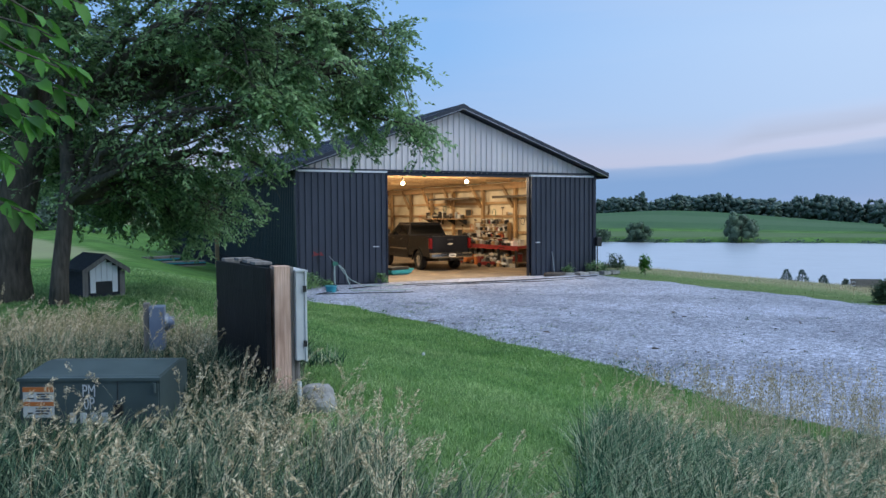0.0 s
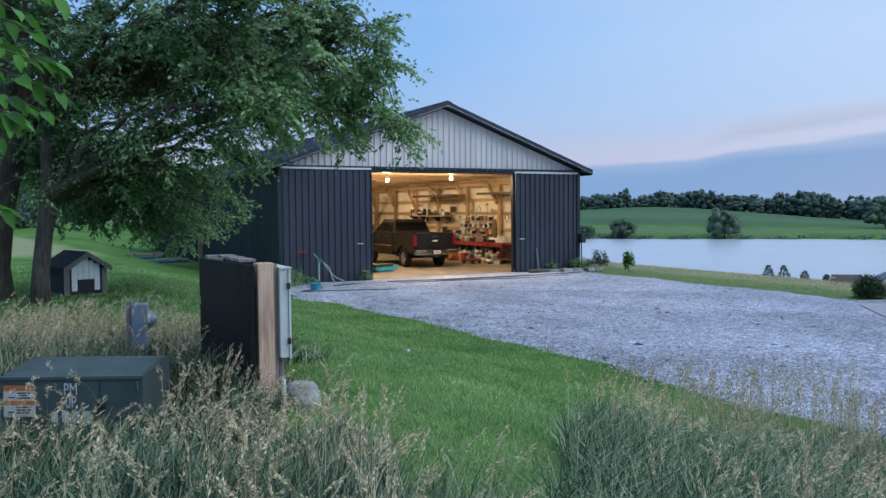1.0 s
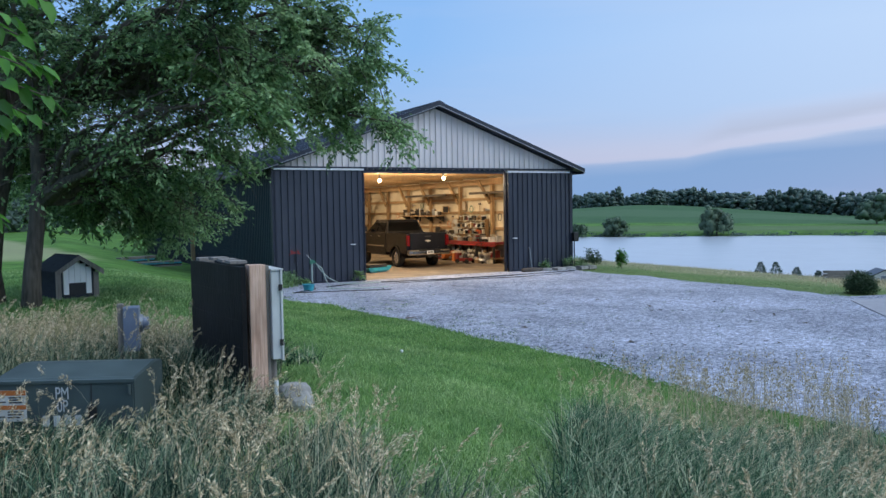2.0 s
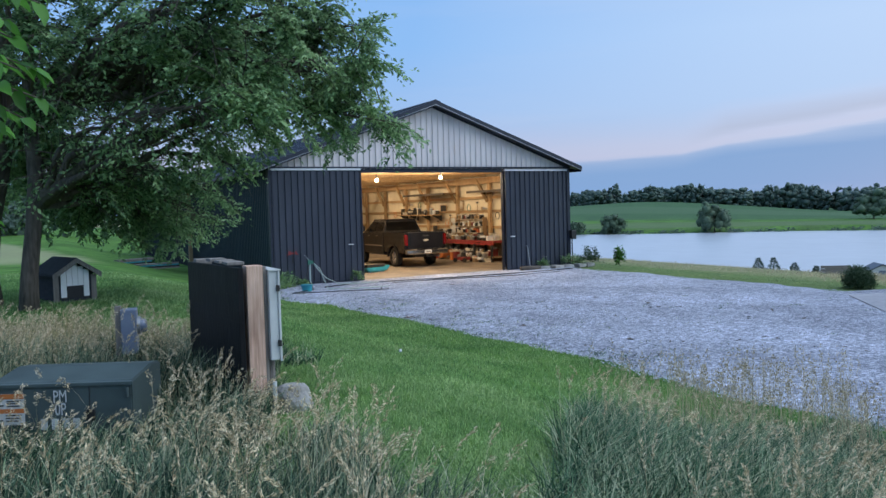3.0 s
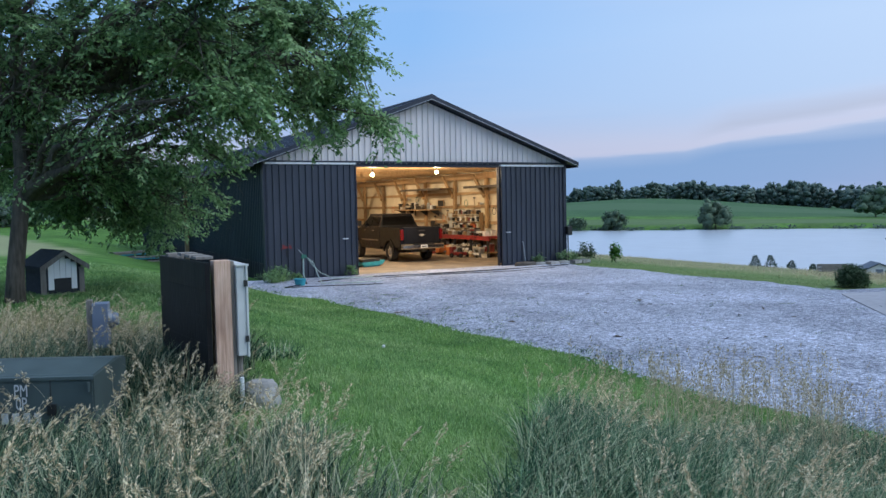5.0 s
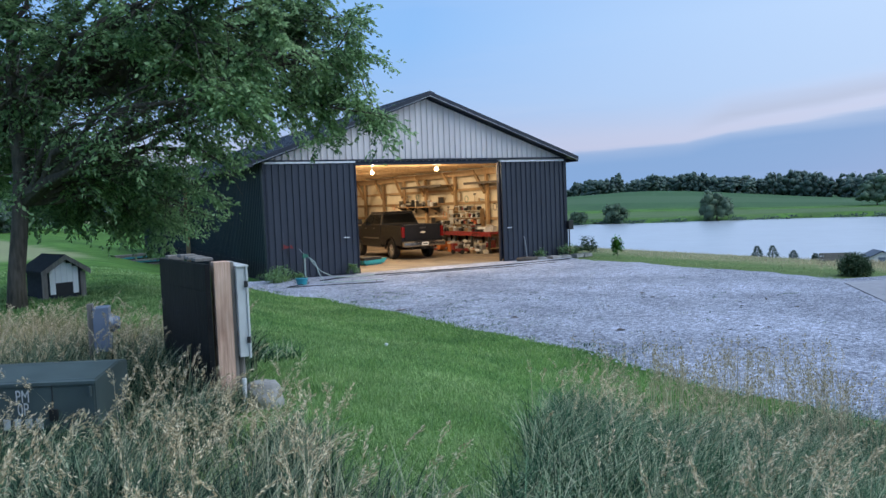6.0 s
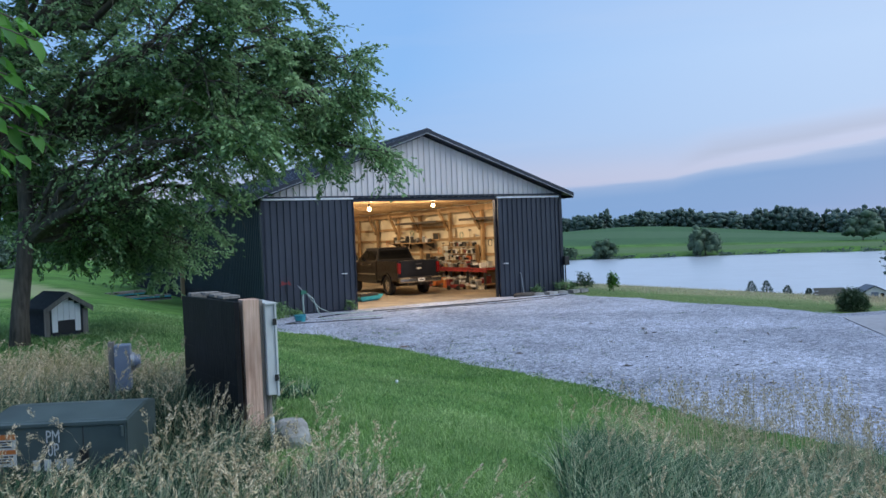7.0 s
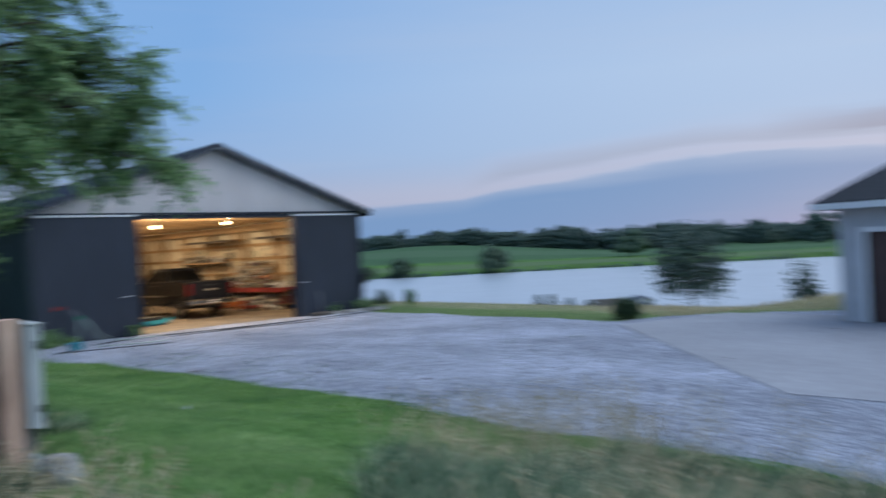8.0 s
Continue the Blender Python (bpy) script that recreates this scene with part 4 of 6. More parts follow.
pane("rear_window", [(-0.80, 2.325, 1.54), (0.80, 2.325, 1.54), (0.70, 2.46, 1.93), (-0.70, 2.46, 1.93)], 0.012, cabn)
for y0, y1, t0, t1 in ((2.5, 3.3, 2.6, 3.28), (3.38, 4.35, 3.36, 3.78)):
    pane("side_window", [(-0.905, y1, 1.53), (-0.905, y0, 1.53), (-0.765, t0, 1.92), (-0.765, t1, 1.92)], 0.012, cabn)
    pane("side_window", [(0.905, y0, 1.53), (0.905, y1, 1.53), (0.765, t1, 1.92), (0.765, t0, 1.92)], 0.012, cabn)
pane("windscreen", [(0.84, 4.55, 1.5), (-0.84, 4.55, 1.5), (-0.69, 3.93, 1.95), (0.69, 3.93, 1.95)], 0.012, cabn)
for s in (-1, 1):
    part("side_moulding", box((s * W - 0.012, 2.45, 0.86), (s * W + 0.014, 4.35, 0.92), 0.004), "chrome", truck)
    for y in (2.95, 3.9):
        part("door_handle", box((s * (W + 0.012) - 0.015, y - 0.1, 1.30), (s * (W + 0.012) + 0.015, y + 0.1, 1.335), 0.008), "chrome", truck, "chrome door handle")
    for y in (2.36, 3.34, 4.42):
        part("door_gap", box((s * W - 0.002, y - 0.006, 0.62), (s * W + 0.003, y + 0.006, 1.44)), "plastic", truck)
    mm = box((s * 1.02 - 0.02, 4.28, 1.50), (s * 1.18 + 0.02, 4.40, 1.74), 0.03) if s > 0 else box((-1.20, 4.28, 1.50), (-1.0, 4.40, 1.74), 0.03)
    part("wing_mirror", mm, "plastic", truck)
    part("head_light", box((s * 0.78 - 0.17, 5.88, 0.98), (s * 0.78 + 0.17, 5.97, 1.2), 0.02), "white", truck)
    for y in (1.28, 5.0):
        wheel(truck, s * (W - 0.15), y)
part("grille", box((-0.58, 5.93, 0.85), (0.58, 5.98, 1.2), 0.015), "dark_metal", truck)
part("front_bumper", box((-W, 5.9, 0.5), (W, 6.08, 0.8), 0.03), "chrome", truck)
part("chassis", box((-0.45, 0.2, 0.42), (0.45, 5.6, 0.62)), "dark_metal", truck)
part("axle", rod((-0.8, 1.28, 0.41), (0.8, 1.28, 0.41), 0.06), "dark_metal", truck)
part("exhaust", tube([(0.5, 0.9, 0.45), (0.55, 0.3, 0.45), (0.62, 0.0, 0.46)], 0.035, 8), "steel", truck)


# ---- workshop along the inner wall ----
crng = random.Random(5)


def put(name, label, category, x, y, z, rz=0, group=""):
    return thing(name, pose(x, y, z, 0, 0, rz), label, category, group)


bench = put("workbench", "long red-painted workbench along the barn wall", "workbench", 5.45, 7.4, 0.03)
part("bench_top", box((-0.38, -3.3, 0.86), (0.38, 3.3, 0.96), 0.012), "red", bench)
part("apron", box((-0.36, -3.28, 0.76), (-0.31, 3.28, 0.858)), "red", bench)
for y in (-3.1, -1.55, 0, 1.55, 3.1):
    for x in (-0.3, 0.3):
        part("leg", box((x - 0.045, y - 0.045, 0), (x + 0.045, y + 0.045, 0.858)), "dark_metal", bench)
part("lower_shelf", box((-0.34, -3.2, 0.2), (0.34, 3.2, 0.24)), "lumber", bench)


def crate(x, y, z, w, d, h, material, label, name="storage_box"):
    t = put(name, label, "box", x, y, z, crng.uniform(-12, 12))
    bm = box((-w / 2, -d / 2, 0), (w / 2, d / 2, h * 0.82), 0.012)
    part("body", bm, material, t)
    part("lid", box((-w / 2 - 0.012, -d / 2 - 0.012, h * 0.82 + 0.002), (w / 2 + 0.012, d / 2 + 0.012, h), 0.01), crng.choice(["white", "cream", "dark_metal", material]), t)
    return t


def can(x, y, z, r, h, material, label, name="tin_can", category="can"):
    t = put(name, label, category, x, y, z)
    b = part("body", rod((0, 0, 0), (0, 0, h), r, r, 14), material, t)
    bm = rod((0, 0, h), (0, 0, h + 0.012), r * 1.04, r * 1.04, 14)
    add_rod(bm, (0, 0, h + 0.012), (0, 0, h + 0.05), r * 0.35, r * 0.3, 10)
    part("lid", bm, crng.choice(["steel", "white", "dark_metal"]), t)
    return t


def power_tool(x, y, z, material, label):
    t = put("power_tool", label, "tool", x, y, z, crng.uniform(0, 180))
    part("motor", rod((-0.14, 0, 0.16), (0.1, 0, 0.16), 0.06, 0.055, 12), material, t)
    part("chuck", rod((0.1, 0, 0.16), (0.2, 0, 0.16), 0.035, 0.015, 10), "steel", t)
    part("grip", box((-0.1, -0.025, 0.0), (-0.04, 0.025, 0.12), 0.012), "plastic", t)
    part("battery", box((-0.13, -0.04, 0.0), (-0.01, 0.04, 0.05), 0.01), "plastic", t)


def vise(x, y, z):
    t = put("bench_vise", "dark iron bench vise bolted on the bench", "vise", x, y, z)
    part("base", rod((0, 0, 0), (0, 0, 0.07), 0.09, 0.06, 12), "dark_metal", t)
    part("jaw", box((-0.08, -0.1, 0.07), (-0.01, 0.1, 0.2), 0.012), "dark_metal", t)
    part("jaw", box((0.02, -0.1, 0.07), (0.09, 0.1, 0.2), 0.012), "dark_metal", t)
    part("screw", rod((-0.24, 0, 0.12), (0.0, 0, 0.12), 0.018), "steel", t)


PAL = ["red", "cream", "cream", "cream", "steel", "steel", "orange", "white", "white", "dark_metal", "dark_metal", "dark_metal", "lumber", "lumber", "lumber", "plastic", "plastic", "plastic", "greywood", "greywood", "bark", "bark", "bark", "panel_grey"]
WORD = {"red": "red", "cream": "cream", "turq": "turquoise", "steel": "grey metal", "orange": "orange", "white": "white", "dark_metal": "dark metal", "lumber": "wooden", "green_hose": "green", "plastic": "black", "greywood": "weathered wooden", "bark": "dark brown", "panel_grey": "pale grey"}


def clutter(x0, x1, y0, y1, z, n, where, hmax=0.4):
    for i in range(n):
        y = y0 + (y1 - y0) * (i + 0.5) / n
        x = crng.uniform(x0, x1)
        c = crng.choice(PAL)
        k = crng.random()
        if k < 0.5:
            crate(x, y, z, crng.uniform(0.14, 0.3), (y1 - y0) / n * crng.uniform(0.55, 0.8), crng.uniform(0.14, hmax), c, f"{WORD[c]} lidded storage box {where}")
        elif k < 0.82:
            can(x, y, z, min(0.11, (y1 - y0) / n * 0.42), crng.uniform(0.14, hmax * 0.8), c, f"{WORD[c]} can with a cap {where}")
        else:
            power_tool(x, y, z, c, f"{WORD[c]} hand power tool {where}")


clutter(5.25, 5.6, 4.3, 10.4, 0.995, 34, "on the red bench", 0.34)
clutter(5.12, 5.2, 4.4, 10.2, 0.995, 20, "on the red bench", 0.22)
vise(5.2, 6.3, 0.995)
clutter(5.3, 5.55, 4.4, 10.3, 0.275, 28, "under the red bench", 0.42)
clutter(5.0, 5.06, 4.3, 10.2, 0.03, 22, "on the barn floor", 0.6)
clutter(4.72, 4.86, 4.6, 9.8, 0.03, 15, "on the barn floor", 0.55)

# wall rack with rows of small parts above the bench
rack = put("parts_rack", "wooden wall rack crowded with small parts", "rack", 5.72, 7.1, 0.99)
for y in (-1.3, 0, 1.3):
    part("upright", box((-0.12, y - 0.02, 0), (0.1, y + 0.02, 1.05)), "lumber", rack)
for z in (0.3, 0.62, 0.95):
    part("rack_shelf", box((-0.14, -1.3, z), (0.1, 1.3, z + 0.025)), "cream", rack)
for z, n in ((1.315, 19), (1.635, 18), (1.965, 15)):
    clutter(5.62, 5.7, 5.85, 8.35, z, n, "on the wall rack", 0.26)

shelf2 = put("wall_shelf", "plank wall shelf loaded with odds and ends", "shelf", 5.6, 12.4, 2.15)
part("plank", box((-0.3, -2.2, 0), (0.3, 2.2, 0.05), 0.006), "lumber", shelf2)
for y in (-2, -0.7, 0.7, 2):
    part("bracket", prism([(-0.25, 0), (0.3, 0), (0.3, -0.3)], 1, y - 0.02, y + 0.02), "dark_metal", shelf2)
clutter(5.45, 5.75, 10.4, 14.5, 2.202, 18, "on the plank shelf", 0.4)
clutter(5.62, 5.72, 9.0, 10.3, 0.995, 7, "behind the red bench", 0.7)
chest = crate(5.0, 11.3, 0.03, 0.5, 0.9, 0.9, "red", "red steel tool chest on the barn floor", "tool_chest")
for i in range(4):
    part("drawer", box((-0.275, -0.4, 0.1 + i * 0.16), (-0.252, 0.4, 0.24 + i * 0.16), 0.006), "red", chest)
crate(5.2, 12.6, 0.03, 0.6, 0.7, 1.3, "steel", "grey metal cabinet by the wall", "metal_cabinet")
crate(5.3, 13.8, 0.03, 0.6, 0.8, 1.5, "cream", "cream metal cabinet by the wall", "metal_cabinet")
crate(5.2, 15.5, 0.03, 0.7, 0.9, 1.1, "turq", "turquoise chest by the wall", "storage_chest")

# hand tools hung on the wall
for i, (y, z) in enumerate([(4.6, 1.9), (5.0, 2.1), (6.1, 2.45), (6.8, 2.5), (7.6, 2.5), (9.1, 1.7), (9.5, 1.9), (9.9, 1.75), (10.3, 2.0), (10.9, 1.6), (13, 2.7), (14, 2.75), (15, 2.5), (16.2, 2.2)]):
    t = put("hand_tool", "hand tool hanging on the barn wall", "tool", 5.93, y, z)
    if i % 3 == 0:
        b = rod((0, 0, -0.45), (0, 0, 0.2), 0.014)
        part("handle", b, "lumber", t)
        part("head", box((-0.02, -0.09, 0.2), (0.02, 0.09, 0.27), 0.01), "dark_metal", t)
    elif i % 3 == 1:
        part("coil", tube([(0, 0.16 * math.cos(k), 0.16 * math.sin(k)) for k in np.linspace(0, 12, 40)], 0.014, 6), crng.choice(["orange", "plastic", "green_hose"]), t)
    else:
        part("blade", prism([(-0.3, 0), (0.22, -0.05), (0.22, 0.08)], 0, -0.006, 0.006), "steel", t)
        part("grip", box((-0.015, 0.2, -0.08), (0.015, 0.34, 0.08), 0.01), "lumber", t)

# step ladder, push mower, tyre, picture boards
lad = put("step_ladder", "pale folding step ladder against the wall", "ladder", 5.55, 13.1, 0.03)
for y in (-0.25, 0.25):
    part("rail", rod((-0.35, y, 0), (0.2, y * 0.7, 2.2), 0.025), "cream", lad)
for k in range(7):
    f = (k + 1) / 8
    part("rung", rod((-0.35 + 0.55 * f, -0.25 + 0.05 * f, 2.2 * f), (-0.35 + 0.55 * f, 0.25 - 0.05 * f, 2.2 * f), 0.018), "cream", lad)
mow = put("push_mower", "red push mower on the barn floor", "mower", 4.35, 5.5, 0.03, 25)
part("deck", prism([(-0.3, 0.1), (0.3, 0.1), (0.24, 0.24), (-0.24, 0.24)], 0, -0.24, 0.24, 0.02), "red", mow)
part("engine", rod((0, 0, 0.24), (0, 0, 0.42), 0.13, 0.1, 14), "dark_metal", mow)
for x in (-0.27, 0.27):
    for y in (-0.26, 0.26):
        part("wheel", rod((x - 0.03, y, 0.1), (x + 0.03, y, 0.1), 0.1, n=16), "rubber", mow)
part("handle", tube([(-0.22, -0.28, 0.2), (-0.2, -0.8, 0.9), (0.2, -0.8, 0.9), (0.22, -0.28, 0.2)], 0.013, 6), "dark_metal", mow)
comp = put("air_compressor", "orange air compressor by the bench", "compressor", 4.75, 7.9, 0.03, 10)
part("tank", rod((-0.35, 0, 0.28), (0.35, 0, 0.28), 0.19, n=16), "orange", comp)
part("pump", box((-0.15, -0.12, 0.47), (0.15, 0.12, 0.72), 0.02), "dark_metal", comp)
part("wheel", rod((0.2, -0.22, 0.12), (0.2, 0.22, 0.12), 0.12, n=14), "rubber", comp)
for y, z, h, c in ((9.35, 1.25, 0.75, "panel_grey"), (10.3, 2.35, 0.3, "dark_metal"), (8.55, 2.45, 0.4, "cream"), (11.2, 1.2, 0.4, "dark_metal")):
    bd = put("wall_board", "framed board hanging on the barn wall", "board", 5.99, y, z)
    part("panel", box((-0.02, -0.3, 0), (0.0, 0.3, h)), c, bd)
    fr = box((-0.035, -0.33, -0.03), (-0.005, -0.3, h + 0.03))
    add_box(fr, (-0.035, 0.3, -0.03), (-0.005, 0.33, h + 0.03))
    add_box(fr, (-0.035, -0.3, h), (-0.005, 0.3, h + 0.03))
    add_box(fr, (-0.035, -0.3, -0.03), (-0.005, 0.3, 0))
    part("frame", fr, "lumber", bd)
# turquoise play pool leaning by the door
pool = put("kayak_sled", "turquoise plastic sled on the barn floor", "sled", -1.0, 3.4, 0.03, 20)
pool.scale = (0.68, 0.68, 0.8)
part("hull", prism([(-0.9, 0.2), (-0.8, 0.06), (0.7, 0.06), (0.95, 0.26), (0.95, 0.3), (-0.9, 0.24)], 1, -0.42, 0.42, 0.03), "turq", pool)
part("deck_cover", box((-0.85, -0.40, 0.25), (0.55, 0.40, 0.40), 0.03), "dark_metal", pool)
part("runner", box((-0.7, -0.3, 0.0), (0.6, -0.24, 0.07)), "turq", pool)
part("runner", box((-0.7, 0.24, 0.0), (0.6, 0.3, 0.07)), "turq", pool)


# ---- utility stand in the tall grass ----
def gz1(x, y):
    return float(ground_z(x, y))


PX, PY = -11.93, -19.74
GZ = gz1(PX, PY)
stand = thing("utility_stand", pose(PX, PY, GZ), "weathered wooden utility stand with black boards and a grey panel", "utility stand")
TOP = 2.07 - GZ
part("post", box((-0.012, 0.0, -0.3), (0.118, 0.14, TOP), 0.008), "weathered", stand, "reddish weathered square post")
part("post", box((0.12, 0.02, -0.3), (0.150, 0.12, TOP - 0.01), 0.006), "greywood", stand)
part("post", box((-0.16, 1.22, -0.3), (-0.02, 1.36, TOP + 0.01), 0.008), "greywood", stand)
for k in range(5):
    z1 = TOP - 0.012 - k * 0.215
    bm = box((-0.058, 0.012, z1 - 0.2145), (-0.016, 1.30, z1), 0.002)
    bm.transform(Matrix.Translation((-0.02, 0, 0)) @ Matrix.Rotation(radians(6.5), 4, "Z"))
    part("board", bm, "black_board", stand)
for y in (0.3, 0.6, 0.95):
    part("top_cap", box((-0.09, y, TOP - 0.004), (0.05, y + 0.2, TOP + 0.02), 0.004), "greywood", stand)
bx = part("panel_box", box((0.153, -0.03, 1.31 - GZ), (0.222, 0.62, 2.02 - GZ), 0.006), "panel_grey", stand, "grey steel breaker panel")
part("panel_lid", box((0.15, -0.045, 2.021 - GZ), (0.25, 0.64, 2.035 - GZ), 0.004), "panel_grey", bx)
part("panel_flange", box((0.223, -0.045, 1.30 - GZ), (0.24, 0.64, 2.02 - GZ), 0.004), "panel_grey", bx)
for z in (1.42, 1.86):
    part("latch", box((0.205, -0.05, z - GZ), (0.235, -0.046, z + 0.05 - GZ), 0.001), "dark_metal", bx)
part("conduit", rod((0.185, 0.1, -0.2), (0.185, 0.1, 1.309 - GZ), 0.03, n=12), "greywood", stand)
part("conduit", rod((0.165, -0.05, -0.2), (0.165, -0.05, 0.26), 0.018, n=10), "white", stand, "white plastic conduit")

stone_x, stone_y = PX + 0.33, PY - 0.02
st = thing("stone", pose(stone_x, stone_y, gz1(stone_x, stone_y)), "pale rough stone at the foot of the stand", "stone")
sb = bmesh.new()
bmesh.ops.create_icosphere(sb, subdivisions=3, radius=0.13)
for v in sb.verts:
    k = 1 + 0.25 * noise.noise(v.co * 9) + 0.1 * noise.noise(v.co * 25)
    v.co = Vector((max(-0.13, min(0.13, v.co.x * 1.2)), v.co.y, max(-0.12, min(0.11, v.co.z * 1.2)))) * k + Vector((0, 0, 0.10))
part("rock", sb, "stone", st)

mx, my = CX + 0.1 * 7.9 + 0.06, CY + 7.85
mz = gz1(mx, my)
meter = thing("electric_meter", pose(mx, my, mz, 0, 0, -12), "blue-grey electric meter box on a wooden post", "electric meter")
part("post", box((-0.105, -0.04, -0.3), (-0.055, 0.05, 1.66 - mz), 0.005), "greywood", meter)
mb = part("meter_box", box((-0.052, -0.09, 1.22 - mz), (0.085, 0.10, 1.63 - mz), 0.012), "meter_grey", meter)
part("meter_ring", rod((0.086, 0, 1.47 - mz), (0.115, 0, 1.47 - mz), 0.085, n=20), "steel", mb)
part("meter_dome", rod((0.116, 0, 1.47 - mz), (0.165, 0, 1.47 - mz), 0.07, 0.055, n=20), "meter_grey", mb, "rounded meter cover")
part("conduit", rod((0.0, 0, -0.2), (0.0, 0, 1.219 - mz), 0.03, n=10), "dark_metal", meter)

# pad transformer with warning labels
tx, ty = lot(-2.72, 5.47)
tz = gz1(tx, ty)
yaw = -27.0
trf = thing("pad_transformer", pose(tx, ty, tz, 0, 0, yaw), "dull green pad-mounted transformer box in the tall grass", "transformer")
H = 1.385 - tz
part("cabinet", prism([(0.0, -0.1), (0.0, H - 0.06), (0.03, H - 0.045), (0.42, H), (0.60, H - 0.02), (0.60, -0.1)], 0, -0.50, 0.50, 0.010), "transformer", trf)
part("hood_lip", box((-0.51, -0.014, H - 0.075), (0.51, 0.012, H - 0.050), 0.004), "transformer", trf)
part("door_seam", box((0.20, -0.004, 0.0), (0.206, 0.002, H - 0.08)), "ink", trf)
for z in (0.12, 0.36):
    part("hinge", rod((0.47, -0.012, z), (0.47, -0.012, z + 0.07), 0.012, n=8), "transformer", trf)
part("padlock_hasp", box((0.18, -0.02, 0.20), (0.24, -0.003, 0.28), 0.004), "dark_metal", trf)
part("pad", box((-0.65, -0.15, -0.2), (0.65, 0.9, -0.02), 0.01), "concrete", trf)


def lettering(text, x, z, size, parent, material="letter", y=-0.006):
    cu = bpy.data.curves.new("lettering", "FONT")
    cu.body, cu.size, cu.extrude, cu.align_x = text, size, 0.001, "CENTER"
    ob = new("lettering_tmp", cu)
    dg = bpy.context.evaluated_depsgraph_get()
    me = bpy.data.meshes.new_from_object(ob.evaluated_get(dg))
    bpy.data.objects.remove(ob)
    me.transform(Matrix.Translation((x, y, z)) @ Matrix.Rotation(radians(90), 4, "X") @ Matrix.Diagonal((0.62, 1, 1, 1)))
    me.materials.clear()
    me.materials.append(M[material])
    o = new("lettering", me)
    o.parent = parent
    return o


lettering("PM", 0.0, H - 0.185, 0.125, trf)
lettering("0P", 0.0, H - 0.275, 0.125, trf)
for k in range(4):
    part("letter_bar", box((-0.14 + k * 0.075, -0.008, H - 0.375), (-0.095 + k * 0.075, -0.003, H - 0.30)), "letter", trf)
LX, LZ = -0.36, H - 0.115
lb = part("warning_label", box((LX - 0.11, -0.007, LZ - 0.22), (LX + 0.11, -0.003, LZ)), "sticker", trf, "white and orange warning label")
part("label_band", box((LX - 0.11, -0.010, LZ - 0.035), (LX + 0.11, -0.0075, LZ)), "orange", lb)
part("label_band", box((LX - 0.11, -0.010, LZ - 0.135), (LX + 0.11, -0.0075, LZ - 0.105)), "orange", lb)
for dx0, dx1, dz in ((-0.08, -0.03, -0.085), (-0.01, 0.09, -0.055), (-0.01, 0.07, -0.072), (-0.01, 0.08, -0.09), (-0.08, -0.04, -0.19), (-0.02, 0.09, -0.155), (-0.02, 0.08, -0.175), (-0.02, 0.07, -0.195)):
    part("label_bar", box((LX + dx0, -0.010, LZ + dz), (LX + dx1, -0.0075, LZ + dz + 0.009)), "ink", lb)

# ---- dog house ----
hx, hy = CX + 0.0365 * 17 + 0.05, CY + 17
hz = gz1(hx, hy)
dog = thing("dog_house", pose(hx + 0.24, hy, hz, 0, 0, 18), "small wooden dog house with white boards and dark roof", "dog house")
part("body", prism([(-0.36, 0), (0.36, 0), (0.36, 0.52), (0, 0.76), (-0.36, 0.52)], 1, 0.0, 0.95), "shingle", dog)
for i in range(5):
    x0 = -0.27 + i * 0.108
    zt = 0.52 + (0.36 - abs(x0 + 0.052)) * 0.6
    part("board", box((x0, -0.03, 0.08 if i in (0, 4) else 0.30), (x0 + 0.102, -0.002, zt), 0.004), "bright_white", dog, "white painted board")
part("doorway", box((-0.16, -0.012, 0.06), (0.16, 0.004, 0.30)), "plastic", dog, "dark doorway")
for s in (-1, 1):
    rf = prism([(0, 0.80), (s * 0.46, 0.50), (s * 0.46, 0.55), (0, 0.85)], 1, -0.14, 1.08)
    part("roof", rf, "shingle", dog)
    part("fascia", prism([(0, 0.75), (s * 0.46, 0.44), (s * 0.46, 0.54), (0, 0.845)], 1, -0.165, -0.142), "greywood", dog)
    part("corner_board", box((s * 0.36 - 0.05, -0.022, 0.0), (s * 0.36 + 0.05, -0.002, 0.50)), "greywood", dog)
part("sill", box((-0.42, -0.1, -0.06), (0.42, 1.0, 0.0)), "greywood", dog)

# ---- along the barn front ----
hyd = thing("yard_hydrant", pose(-5.48, -2.0, 0.0), "pale green yard hydrant with draped hose", "hydrant")
part("riser", rod((0, 0, 0), (0, 0, 0.85), 0.025, n=10), "pale_hose", hyd)
part("head", prism([(-0.06, 0.84), (0.12, 0.88), (0.12, 0.95), (-0.02, 0.99), (-0.06, 0.95)], 1, -0.03, 0.03, 0.008), "green_hose", hyd)
part("lever", rod((0, 0, 0.95), (-0.16, 0, 1.15), 0.012), "steel", hyd)
hose = thing("garden_hose", pose(-5.43, -2.0, 0), "thin pale hose looped over the hydrant and gravel", "hose")
part("hose_run", tube([(0.05, 0, 0.9), (0.3, 0.1, 0.6), (0.6, 0.3, 0.35), (1.1, 0.5, 0.12), (1.8, 0.7, 0.07), (2.6, 0.7, 0.07)], 0.017, 7), "pale_hose", hose, smooth=True)
part("hose_run", tube([(0.05, 0, 0.9), (0.25, -0.1, 0.7), (0.35, -0.15, 0.35), (0.45, -0.3, 0.06), (1.1, -0.7, 0.065), (2.2, -0.9, 0.065)], 0.017, 7), "pale_hose", hose, smooth=True)
